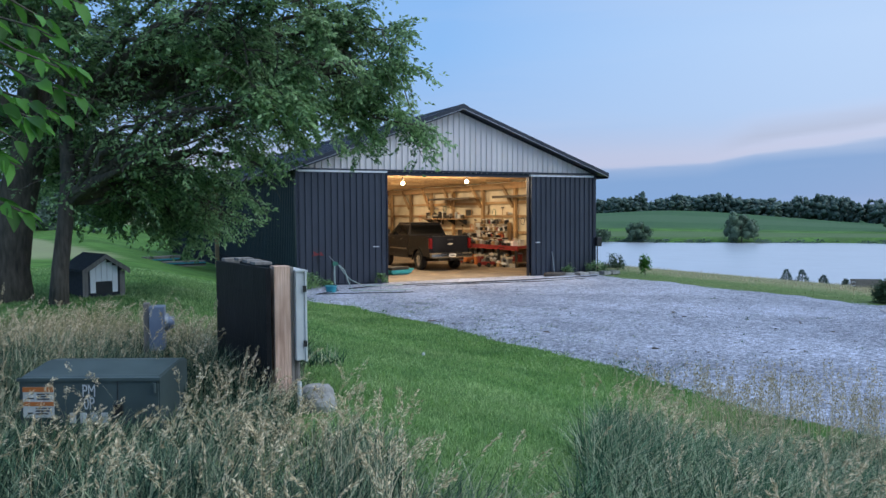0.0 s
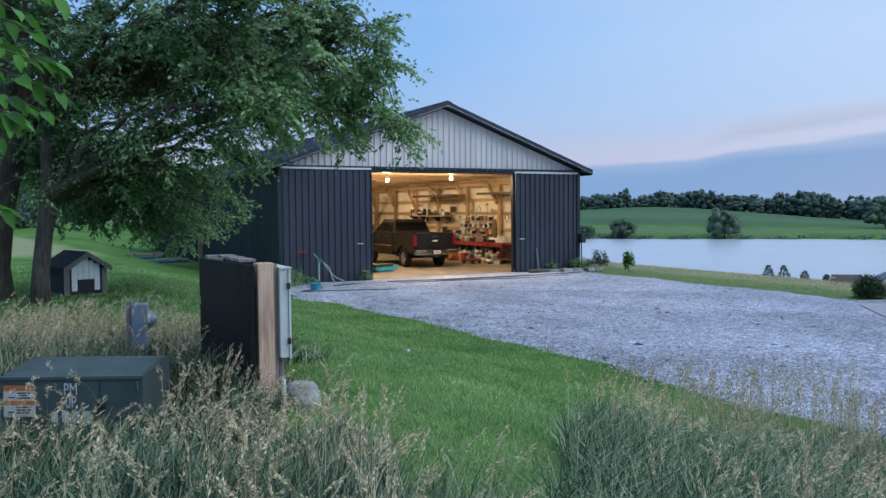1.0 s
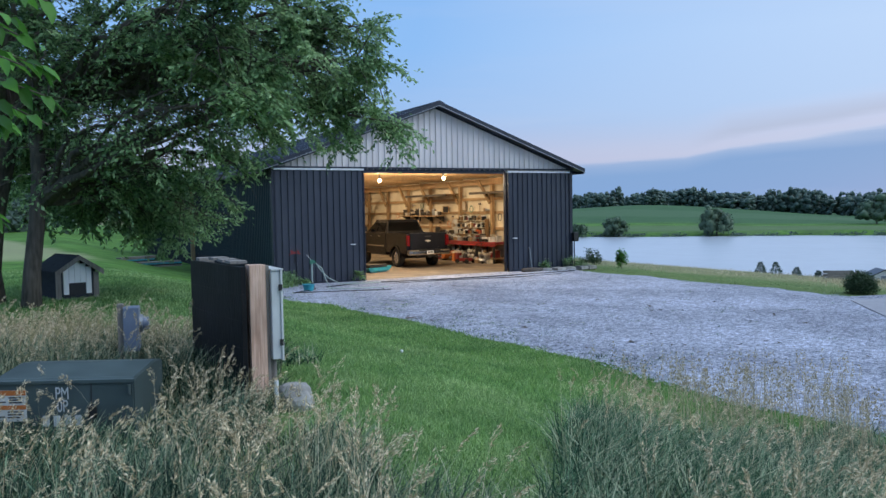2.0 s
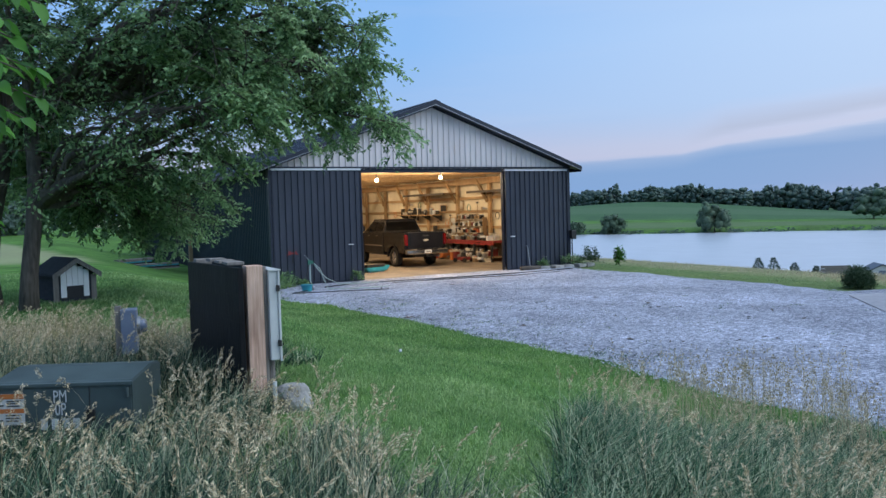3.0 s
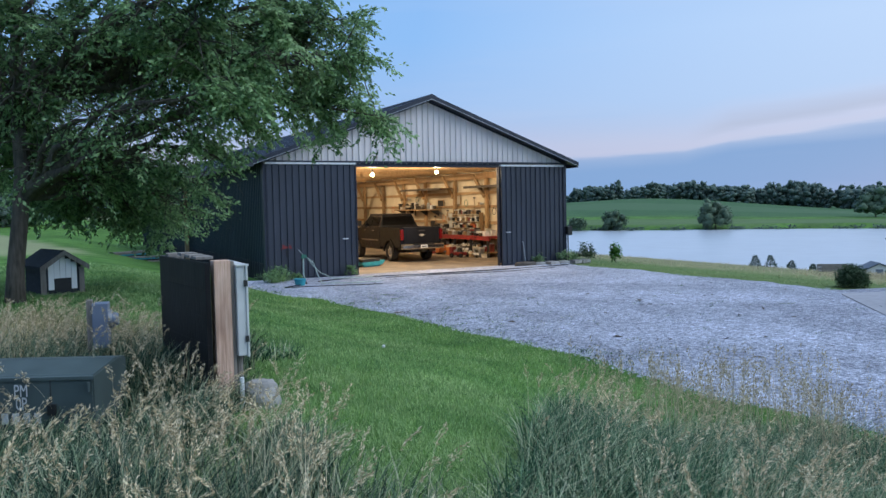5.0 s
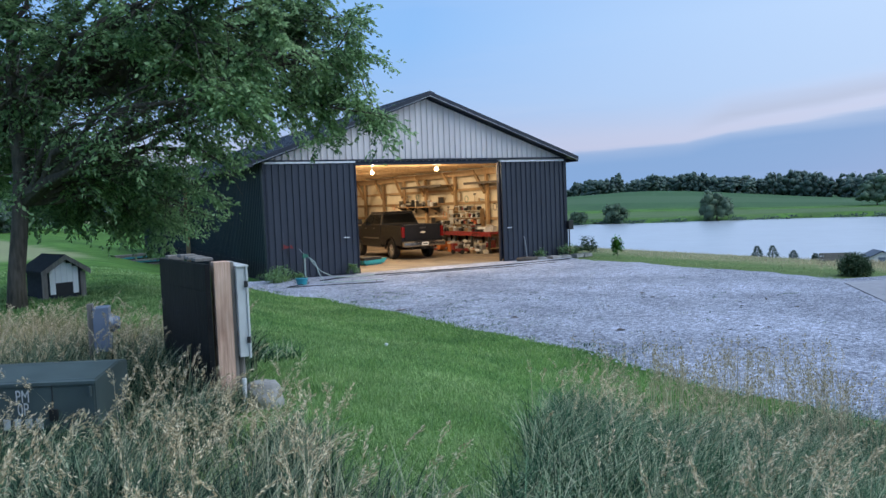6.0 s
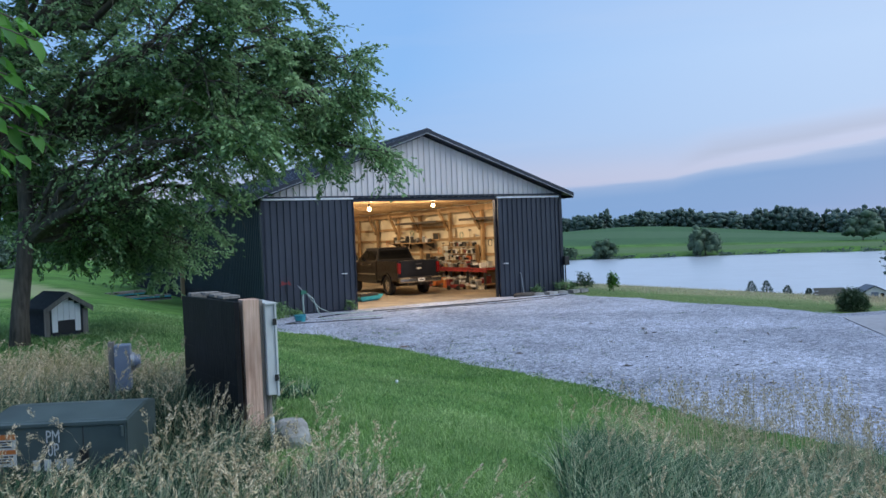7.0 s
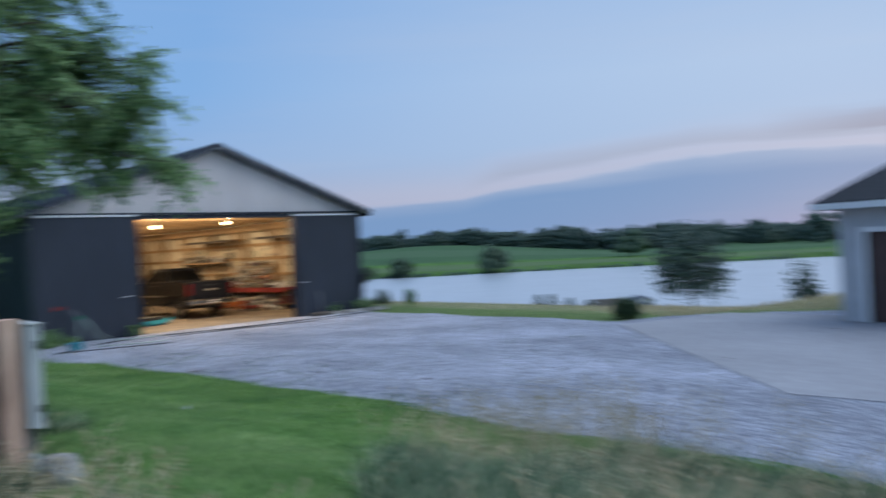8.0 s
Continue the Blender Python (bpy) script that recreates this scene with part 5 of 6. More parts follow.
part("hose_run", tube([(-0.05, 0, 0.9), (-0.2, -0.1, 0.5), (-0.05, -0.3, 0.08), (-0.9, -0.8, 0.06), (0.8, -1.4, 0.07), (1.9, -1.7, 0.065)], 0.014, 7), "plastic", hose, smooth=True)
bk = thing("bucket", pose(-5.7, -2.3, 0.02), "turquoise plastic bucket on the gravel", "bucket")
bm = rod((0, 0, 0), (0, 0, 0.22), 0.14, 0.19, 18)
part("pail", bm, "turq", bk)
part("rim", tube([(0.19 * math.cos(k), 0.19 * math.sin(k), 0.22) for k in np.linspace(0, 6.28, 20)], 0.012, 6), "turq", bk)
log = thing("log_border", pose(3.3, -0.75, 0.05), "rough log edging by the barn door", "log")
part("log", tube([(0, 0, 0.06), (0.4, -0.03, 0.07), (0.95, 0, 0.06)], [0.08, 0.095, 0.07], 10), "bark", log, smooth=True)
for i, (x, w, d) in enumerate(((4.4, 0.45, 0.16), (4.95, 0.5, 0.2), (5.55, 0.42, 0.15), (6.1, 0.4, 0.2), (6.55, 0.4, 0.22))):
    t = thing("edging_stone", pose(x, -0.72 - 0.06 * (i % 2), 0.02, 0, 0, crng.uniform(-15, 15)), "flat pale edging stone of the flower bed", "stone", "bed edging stones")
    b = box((-w / 2, -d, 0), (w / 2, d, 0.13), 0.03)
    for v in b.verts:
        v.co += Vector((noise.noise(v.co * 6 + Vector((i, 0, 0))), noise.noise(v.co * 7), noise.noise(v.co * 8))) * 0.03
    part("rock", b, "stone", t)
mt = thing("wall_meter_box", pose(6.12, -0.16, 1.0), "small grey box on the barn corner", "electric box")
part("case", box((-0.02, -0.16, 0.12), (0.2, 0.02, 0.48), 0.01), "dark_metal", mt)
part("conduit", rod((0.06, -0.05, -1.0), (0.06, -0.05, 0.12), 0.025), "dark_metal", mt)
bar = thing("pry_bar", pose(4.05, -0.32, 0.03), "pale metal bar leaning on the barn door", "bar")
part("shaft", tube([(0, 0, 0), (-0.03, 0.12, 0.85), (-0.08, 0.10, 0.93)], 0.022, 8), "steel", bar)

cb = thing("ground_cable", pose(0, 0, 0), "thin dark cable lying across the gravel", "cable")
part("run", tube([(5.2, -1.5, 0.065), (3.6, -1.75, 0.065), (2, -1.8, 0.07), (0.4, -1.7, 0.07), (-1.2, -1.5, 0.065), (-2.8, -1.25, 0.065), (-3.9, -1.3, 0.065), (-4.9, -1.7, 0.065)], 0.022, 6), "plastic", cb, smooth=True)
part("run", tube([(4.0, -2.3, 0.065), (2.2, -2.5, 0.065), (0.6, -2.3, 0.07), (-1.0, -2.0, 0.07), (-2.6, -1.9, 0.065)], 0.014, 6), "plastic", cb, smooth=True)

# ---- plants ----
rng = np.random.default_rng(11)


def unit(v):
    return v / np.maximum(np.linalg.norm(v, axis=-1, keepdims=True), 1e-9)


def leaves(base, dirs, length, width, droop=0.0, face_up=0.0):
    """Folded leaves, one bent quad each; face_up turns their upper sides towards the sky."""
    n = len(base)
    d = unit(dirs)
    rnd = unit(unit(rng.normal(size=(n, 3))) + np.array([0, 0, face_up]))
    side = unit(np.cross(d, rnd))
    up = np.cross(side, d)
    L, W = length[:, None], width[:, None]
    p0 = base
    p1 = base + d * L * 0.45 + side * W * 0.5 + up * W * 0.18
    p2 = base + d * L - up * L * droop
    p3 = base + d * L * 0.45 - side * W * 0.5 + up * W * 0.18
    v = np.stack([p0, p1, p2, p3], 1).reshape(-1, 3)
    f = np.arange(4 * n).reshape(n, 4)
    return v, f


def grow(limbs, seconds, twigs, per_twig, leaf_len, sec_len=(0.8, 1.9), droop=0.35):
    """Leaves hung on twigs hung on branches hung on limbs. Returns leaf arrays and the branch lines."""
    B, D, lines = [], [], []
    for pts in limbs:
        pts = np.array(pts, float)
        seg = np.linalg.norm(np.diff(pts, axis=0), axis=1)
        cum = np.concatenate([[0], np.cumsum(seg)]) / seg.sum()
        n = max(3, int(seconds * seg.sum() / 4.5))
        for t in 1 - rng.random(n) ** 1.35 * 0.78:
            p = np.array([np.interp(t, cum, pts[:, k]) for k in range(3)])
            q = np.array([np.interp(min(1, t + 0.05), cum, pts[:, k]) for k in range(3)])
            along = unit(q - p + 1e-6)
            d = unit(along * 0.75 + rng.normal(size=3) * 0.75)
            d[2] = d[2] * 0.6 + 0.08
            ln = rng.uniform(*sec_len) * (1.1 - 0.4 * t)
            m = 5
            line = [p]
            for k in range(m):
                d = unit(d + np.array([0, 0, -droop * 0.35]) + rng.normal(size=3) * 0.12)
                line.append(line[-1] + d * ln / m)
            lines.append(np.array(line))
            line = np.array(line)
            flat = unit(np.cross(d, [0, 0, 1.0]) + rng.normal(size=3) * 0.25)
            # twigs stand in two ranks along the branch, leaves in two ranks along each twig
            for i in range(twigs):
                k = min(0.999, 0.18 + 0.82 * (i + rng.random()) / twigs)
                c = int(k * m)
                a = line[c] + (line[c + 1] - line[c]) * (k * m - c)
                out = flat * (1 if i % 2 else -1)
                fwd = unit(line[c + 1] - line[c])
                td = unit(fwd * 0.75 + out * 0.75 + rng.normal(size=3) * 0.22 + np.array([0, 0, -0.2 * droop]))
                tl = rng.uniform(0.28, 0.58) * (1.15 - 0.45 * k)
                u = (np.arange(per_twig) + rng.random(per_twig)) / per_twig
                B.append(a + np.outer(u * tl, td) + np.outer(u * u * tl, [0, 0, -0.18]))
                sd = unit(np.cross(td, [0, 0, 1.0]))
                D.append(td * 0.7 + np.outer(np.where(np.arange(per_twig) % 2, 0.62, -0.62), sd) + rng.normal(size=(per_twig, 3)) * 0.3 + np.array([0, 0, -0.14]))
    B, D = np.concatenate(B), np.concatenate(D)
    n = len(B)
    ln = leaf_len * rng.uniform(0.65, 1.2, n)
    v, f = leaves(B, D, ln, ln * rng.uniform(0.40, 0.54, n), 0.15, 0.7)
    return v, f, lines


def branch_mesh(lines, r0, r1, n=4):
    V, F, base = [], [], 0
    ca = np.array([[math.cos(2 * math.pi * k / n), math.sin(2 * math.pi * k / n)] for k in range(n)])
    for ln in lines:
        m = len(ln)
        d = unit(np.gradient(ln, axis=0))
        u = unit(np.cross(d, [0.3, 0.5, 0.81]))
        w = np.cross(d, u)
        r = np.linspace(r0, r1, m)[:, None, None]
        ring = ln[:, None, :] + r * (ca[None, :, :1] * u[:, None, :] + ca[None, :, 1:] * w[:, None, :])
        V.append(ring.reshape(-1, 3))
        for i in range(m - 1):
            for k in range(n):
                F.append((base + i * n + k, base + i * n + (k + 1) % n, base + (i + 1) * n + (k + 1) % n, base + (i + 1) * n + k))
        base += m * n
    return np.concatenate(V), np.array(F)


def curve_pts(a, b, sag, n=8, wobble=0.12):
    a, b = np.array(a, float), np.array(b, float)
    t = np.linspace(0, 1, n)[:, None]
    p = a + (b - a) * t + np.array([0, 0, 1.0]) * sag * np.sin(np.pi * t) + rng.normal(size=(n, 3)) * wobble * np.sin(np.pi * t)
    return p


def L3(a, b, z):
    x, y = lot(a, b)
    return (x, y, z)


# the big yard tree: two trunks from one root, long limbs reaching over the drive
tree = thing("tree", pose(*L3(-7.7, 14.4, 0.86)), "large leafy shade tree with two dark trunks", "tree")
inv = tree.matrix_world.inverted()
TZ = 0.15
trunk1 = [L3(-7.45, 14, 0.6), L3(-7.4, 14, 1.5), L3(-7.3, 14.05, 2.4), L3(-7.25, 14.1, 3.2), L3(-7.35, 14.2, 4.6), L3(-7.3, 14.3, 6.5), L3(-6.9, 14.4, 8.6)]
trunk2 = [L3(-8.75, 14.7, 0.6), L3(-8.75, 14.7, 1.5), L3(-8.6, 14.7, 2.6), L3(-8.2, 14.6, 3.9), L3(-8.1, 14.7, 5.6), L3(-8.5, 14.9, 7.6), L3(-8.6, 15, 9.5)]
for pts, rr in ((trunk1, [0.19, 0.145, 0.135, 0.13, 0.11, 0.08, 0.03]), (trunk2, [0.46, 0.36, 0.34, 0.31, 0.24, 0.14, 0.05])):
    tb = tube(pts, rr, 14)
    tb.transform(inv)
    part("trunk", tb, "bark", tree, smooth=True)
F1, F2, F3 = L3(-7.15, 14.05, 2.75), L3(-7.3, 14.15, 4.2), L3(-8.0, 14.6, 3.9)
F4, F5 = L3(-7.3, 14.3, 6.3), L3(-8.1, 14.7, 5.6)
ENDS = [(F1, (-2.6, 14.6, 4.25), 0.5), (F1, (-1.15, 14.4, 3.95), 0.9), (F3, (-1.7, 15.2, 5.55), 0.5), (F2, (-2.5, 14.4, 6.9), 0.5),
        (F4, (-3.6, 13.8, 8.4), 0.3), (F1, (-3.2, 16, 4.3), 0.3), (F1, (-4.6, 16.2, 2.75), 0.4), (F2, (-4.2, 13.6, 6.1), 0.3),
        (F1, (-5.0, 12.8, 3.9), 0.4), (F1, (-5.6, 16.8, 2.6), 0.3), (F4, (-6.0, 13.0, 7.8), 0.2), (F3, (-9.6, 15.2, 3.6), 0.4),
        (F3, (-8.6, 16.8, 5.8), 0.2), (F3, (-10.4, 14, 4.1), 0.4), (F5, (-9.5, 16, 8.2), 0.2), (F4, (-5.3, 15.8, 9.2), 0.2),
        (F2, (-3.2, 16.8, 6.4), 0.4), (F1, (-3.9, 14.6, 3.25), 0.5), (F5, (-10.5, 13, 6.6), 0.2), (F4, (-7.0, 14.2, 10.2), 0.0),
        (F2, (-6.3, 12.6, 5.2), 0.3), (F2, (-3.4, 12.9, 5.0), 0.4), (F1, (-6.6, 16.3, 3.2), 0.3), (F5, (-11.5, 15.5, 5.0), 0.3),
        (F4, (-3.9, 14.6, 7.4), 0.3), (F4, (-6.4, 16.6, 7.6), 0.2), (F2, (-2.6, 15.0, 5.0), 0.5), (F4, (-4.8, 12.9, 7.0), 0.2), (F2, (-1.9, 14.6, 6.2), 0.4),
        (F5, (-9.2, 13, 7.0), 0.2), (F5, (-7.6, 16.8, 7.4), 0.2), (F5, (-10.2, 13.2, 5.3), 0.2), (F1, (-6.2, 15.6, 2.75), 0.3), (F1, (-6.4, 17.4, 2.6), 0.3),
        (F3, (-7.6, 15.8, 2.7), 0.5), (F1, (-5.6, 16.6, 3.0), 0.4), (F2, (-1.6, 14.6, 5.7), 0.5), (F5, (-8.0, 13.4, 6.2), 0.1), (F5, (-9.8, 16.4, 7.2), 0.2),
        (F5, (-7.2, 15.4, 6.7), 0.2), (F5, (-8.9, 15.5, 6.2), 0.2), (F2, (-6.9, 13.3, 4.3), 0.2), (F3, (-8.2, 16.2, 5.2), 0.2), (F2, (-6.6, 16.5, 5.6), 0.3), (F1, (-5.4, 17.2, 2.3), 0.3),
        (F2, (-2.6, 14.2, 4.6), 0.6), (F1, (-6.0, 17.6, 2.2), 0.3), (F1, (-5.0, 16.0, 2.4), 0.4), (F2, (-1.25, 14.4, 4.75), 0.5), (F2, (-1.5, 14.0, 5.0), 0.4), (F2, (-2.6, 12.8, 5.8), 0.3), (F1, (-3.0, 12.6, 4.4), 0.4), (F2, (-2.2, 13.2, 4.9), 0.4), (F2, (-3.9, 12.4, 5.7), 0.3), (F4, (-2.9, 13.0, 6.6), 0.2), (F1, (-4.3, 12.5, 4.3), 0.3), (F2, (-3.5, 12.2, 6.3), 0.2),
        (F3, (-8.4, 18.0, 3.0), 0.3), (F3, (-9.6, 18.5, 3.1), 0.3), (F3, (-7.3, 18.4, 2.8), 0.3), (F3, (-10.4, 18.2, 3.7), 0.3), (F3, (-8.8, 18.8, 4.2), 0.3), (F1, (-6.8, 18.6, 3.4), 0.3), (F3, (-7.4, 16.4, 3.6), 0.3), (F3, (-9.4, 16.6, 4.4), 0.3)]
limbs = []
for start, (a, b, z), sag in ENDS:
    limbs.append(curve_pts(start, L3(a, b, z + TZ), sag))
for pts in limbs:
    r = 0.03 + 0.014 * np.linalg.norm(pts[-1] - pts[0])
    tb = tube(pts, list(np.linspace(r, 0.012, len(pts))), 7)
    tb.transform(inv)
    part("limb", tb, "bark", tree, smooth=True)
FORK, LOW = (-8.15, 14.6, 3.9), (-7.2, 14.0, 2.85)
for root, end, r in ((FORK, (-6.2, 13.2, 4.9), 0.16), (FORK, (-6.9, 12.9, 6.4), 0.16), (FORK, (-5.6, 14.6, 5.6), 0.12), (FORK, (-9.2, 13.0, 6.2), 0.14),
                     (FORK, (-7.6, 13.6, 7.0), 0.2), (FORK, (-5.0, 13.6, 6.6), 0.13), (LOW, (-4.0, 12.7, 4.25), 0.095), (LOW, (-4.3, 12.8, 3.75), 0.075)):
    pts = curve_pts(L3(*root), L3(*end), 0.12, 8, 0.06)
    tb = tube(pts, list(np.linspace(r, 0.015, len(pts))), 9)
    tb.transform(inv)
    part("limb", tb, "bark", tree, smooth=True)
lv, lf, lines = grow(limbs, 34, 11, 18, 0.102, sec_len=(0.7, 1.6), droop=0.42)
# the leaves stand in clumps, with gaps where limbs and sky show
root = lv[::4]
lump = sum(np.sin(root @ np.array(k) + p) for k, p in (((3.1, 1.2, 0.8), 0.3), ((-1.4, 2.7, 2.2), 1.9), ((0.9, -2.2, 3.6), 4.0), ((5.2, 3.3, -2.4), 2.2)))
ra = (root[:, 0] - CX) * 0.8804 - (root[:, 1] - CY) * 0.4742
rb = (root[:, 0] - CX) * 0.4742 + (root[:, 1] - CY) * 0.8804
hollow = sm((-4.6 - ra) / 1.2) * sm((14.4 - rb) / 0.8) * sm((5.3 - root[:, 2]) / 0.8)
gap = np.exp(-((ra + 5.6) / 1.1) ** 2 - ((root[:, 2] - 3.9) / 0.45) ** 2)
keep = rng.random(len(root)) < np.clip(0.42 + 0.30 * lump, 0.03, 1.0) * (1 - 0.75 * hollow) * (1 - 0.85 * gap) * (1 - 0.42 * np.exp(-((ra + 4.8) / 1.2) ** 2) + 0.7 * sm((-6.0 - ra) / 0.8))
# the crown's lower edge rises towards the drive
rim_z = 2.72 + np.where(ra < -3.5, 0.62, 0.05) * (ra + 3.5) + 0.18 * np.sin(ra * 5.0) + 0.12 * np.sin(ra * 11.0 + 1.0)
keep &= (root[:, 2] > rim_z) | (ra < -5.4)
lv = lv.reshape(-1, 4, 3)[keep].reshape(-1, 3)
lf = np.arange(len(lv)).reshape(-1, 4)
iv = np.array(inv)
lv = lv @ iv[:3, :3].T + iv[:3, 3]
crown = new("crown", np_mesh("crown", lv, lf, "leaf"))
crown.parent = tree
def over_rim(ln):
    a = (ln[-1, 0] - CX) * 0.8804 - (ln[-1, 1] - CY) * 0.4742
    return a < -5.4 or ln[-1, 2] > 2.6 + (0.62 if a < -3.5 else 0.05) * (a + 3.5)


bv, bf = branch_mesh([ln for ln in lines if over_rim(ln)], 0.014, 0.003)
bv = bv @ iv[:3, :3].T + iv[:3, 3]
tw = new("branchwork", np_mesh("branchwork", bv, bf, "bark"))
tw.parent = tree

# a branch with larger fresh leaves reaching in from beside the walker
near = thing("leafy_branch", pose(*L3(-2.9, 2.9, 3.1)), "bright green leafy branch hanging close by", "branch")
ninv = near.matrix_world.inverted()
NV, NF, nb = [], [], 0
nlines = []
TIPS = [(-1.31, 2.9, 3.26), (-1.40, 3.0, 3.13), (-1.38, 2.85, 3.02), (-1.34, 2.95, 2.92), (-1.46, 2.9, 2.82), (-1.58, 2.95, 2.66), (-1.56, 3.0, 2.47), (-1.50, 3.25, 3.08),
        (-1.52, 3.3, 2.86), (-1.45, 3.1, 3.38), (-1.60, 2.75, 3.18), (-1.66, 3.3, 3.3), (-1.68, 3.1, 2.78)]
for a1, b1, z1 in TIPS:
    a1 -= 0.13
    a0, b0, z0 = -2.9, 3.0 + 0.4 * (b1 - 3.0), z1 + 0.30
    pts = curve_pts(L3(a0, b0, z0), L3(a1, b1, z1), 0.10, 9, 0.015)
    nlines.append(pts)
    n = 24
    t = np.sort(rng.uniform(0.30, 1.0, n))
    base = np.stack([np.interp(t, np.linspace(0, 1, 9), pts[:, k]) for k in range(3)], 1)
    al = unit(pts[-1] - pts[0])
    sd = np.cross(al, [0, 0, 1])
    dirs = al * 0.75 + np.outer(np.where(np.arange(n) % 2, 1, -1) * 0.6, sd) + np.array([0, 0, -0.42]) + rng.normal(size=(n, 3)) * 0.2
    d = unit(dirs)
    ln = rng.uniform(0.08, 0.135, n)[:, None]
    side = unit(np.cross(d, [0, 0, 1]) + rng.normal(size=(n, 3)) * 0.25)
    up = np.cross(side, d)
    w = ln * 0.5
    # midrib of four points and two bowed edges
    mid = [base + d * ln * k - up * ln * 0.22 * k * k for k in (0, 0.33, 0.66, 1.0)]
    lft = [base + d * ln * k + side * w * q + up * w * 0.16 - up * ln * 0.25 * k * k for k, q in ((0.18, 0.42), (0.55, 0.45), (0.84, 0.2))]
    rgt = [base + d * ln * k - side * w * q + up * w * 0.16 - up * ln * 0.25 * k * k for k, q in ((0.18, 0.42), (0.55, 0.45), (0.84, 0.2))]
    v = np.stack(mid + lft + rgt, 1)
    q = np.array([(0, 1, 4, 4), (1, 5, 4, 4), (1, 2, 5, 5), (2, 6, 5, 5), (2, 3, 6, 6), (0, 7, 1, 1), (1, 7, 8, 8), (1, 8, 2, 2), (2, 8, 9, 9), (2, 9, 3, 3)])[:, :3]
    NV.append(v.reshape(-1, 3))
    NF.append((np.arange(n)[:, None, None] * 10 + q[None] + nb).reshape(-1, 3))
    nb += 10 * n
nv = np.concatenate(NV)
im = np.array(ninv)
nv = nv @ im[:3, :3].T + im[:3, 3]
o = new("leaves", np_mesh("leaves", nv, np.concatenate(NF), "leaf_near", smooth=True))
o.parent = near
for pts in nlines:
    tb = tube(pts, list(np.linspace(0.012, 0.003, len(pts))), 6)
    tb.transform(ninv)
    part("twig", tb, "bark", near, smooth=True)


# ---- grass ----
def blades(x, y, z, h, w, lean, levels=3):
    """Bent tapering blades as strips; lean is the sideways reach at the tip (n,2)."""
    n = len(x)
    ang = rng.uniform(0, np.pi, n)
    sx, sy = np.cos(ang), np.sin(ang)
    V = []
    for k in range(levels + 1):
        t = k / levels
        cx = x + lean[:, 0] * t * t
        cy = y + lean[:, 1] * t * t
        cz = z + h * (t - 0.18 * t * t * np.clip(np.hypot(lean[:, 0], lean[:, 1]) / np.maximum(h, 0.01), 0, 2))
        ww = w * (1 - t) ** 0.7 * 0.5 + 0.0004
        V.append(np.stack([cx - sx * ww, cy - sy * ww, cz], 1))
        V.append(np.stack([cx + sx * ww, cy + sy * ww, cz], 1))
    m = 2 * (levels + 1)
    v = np.stack(V, 1).reshape(-1, 3)
    q = np.array([(2 * k, 2 * k + 1, 2 * k + 3, 2 * k + 2) for k in range(levels)])
    f = (np.arange(n)[:, None, None] * m + q[None]).reshape(-1, 4)
    tip = np.stack([x + lean[:, 0], y + lean[:, 1], z + h * (1 - 0.18 * np.clip(np.hypot(lean[:, 0], lean[:, 1]) / np.maximum(h, 0.01), 0, 2))], 1)
    return v, f, tip


def tufts(n, a0, a1, b0, b1, keep, per=14, spread=0.12):
    """Spots in tufts inside a patch of the plan; keep() trims its outline."""
    c = int(n / per)
    ca, cb = rng.uniform(a0, a1, c), rng.uniform(b0, b1, c)
    a = np.repeat(ca, per) + rng.normal(size=c * per) * spread
    b = np.repeat(cb, per) + rng.normal(size=c * per) * spread
    cl = np.repeat(rng.normal(size=(c, 2)), per, 0)
    k = keep(a, b)
    return a[k], b[k], cl[k]


def to_xy(a, b):
    return CX + 0.8804 * a + 0.4742 * b, CY - 0.4742 * a + 0.8804 * b


def join(arrs):
    V, F, n = [], [], 0
    for v, f in arrs:
        V.append(v)
        F.append(f + n)
        n += len(v)
    return np.concatenate(V), np.concatenate(F)


def left_patch(a, b):
    edge = -1.25 - 0.12 * (b - 4) + 0.25 * np.sin(b * 2.3) + 0.15 * np.sin(b * 5)
    return (a < edge) & (b > 2.3)


def mid_patch(a, b):
    top = 6.2 - 2.6 * np.clip((a + 1.5) / 1.7, 0, 1) + 0.25 * np.sin(a * 6)
    return (b < top) & (a < 0.22) & (b > 2.2)


def right_patch(a, b):
    x, y = to_xy(a, b)
    edge = 0.45 + 0.22 * (b - 4.0) + 0.08 * np.sin(b * 3)
    return (a > edge) & (b < 7.6 + 0.35 * np.sin(a * 2.1) + 0.25 * np.sin(a * 5) - 1.4 * np.clip(1.2 - a, 0, 1)) & (x < -6.2) & (b > 2.6)


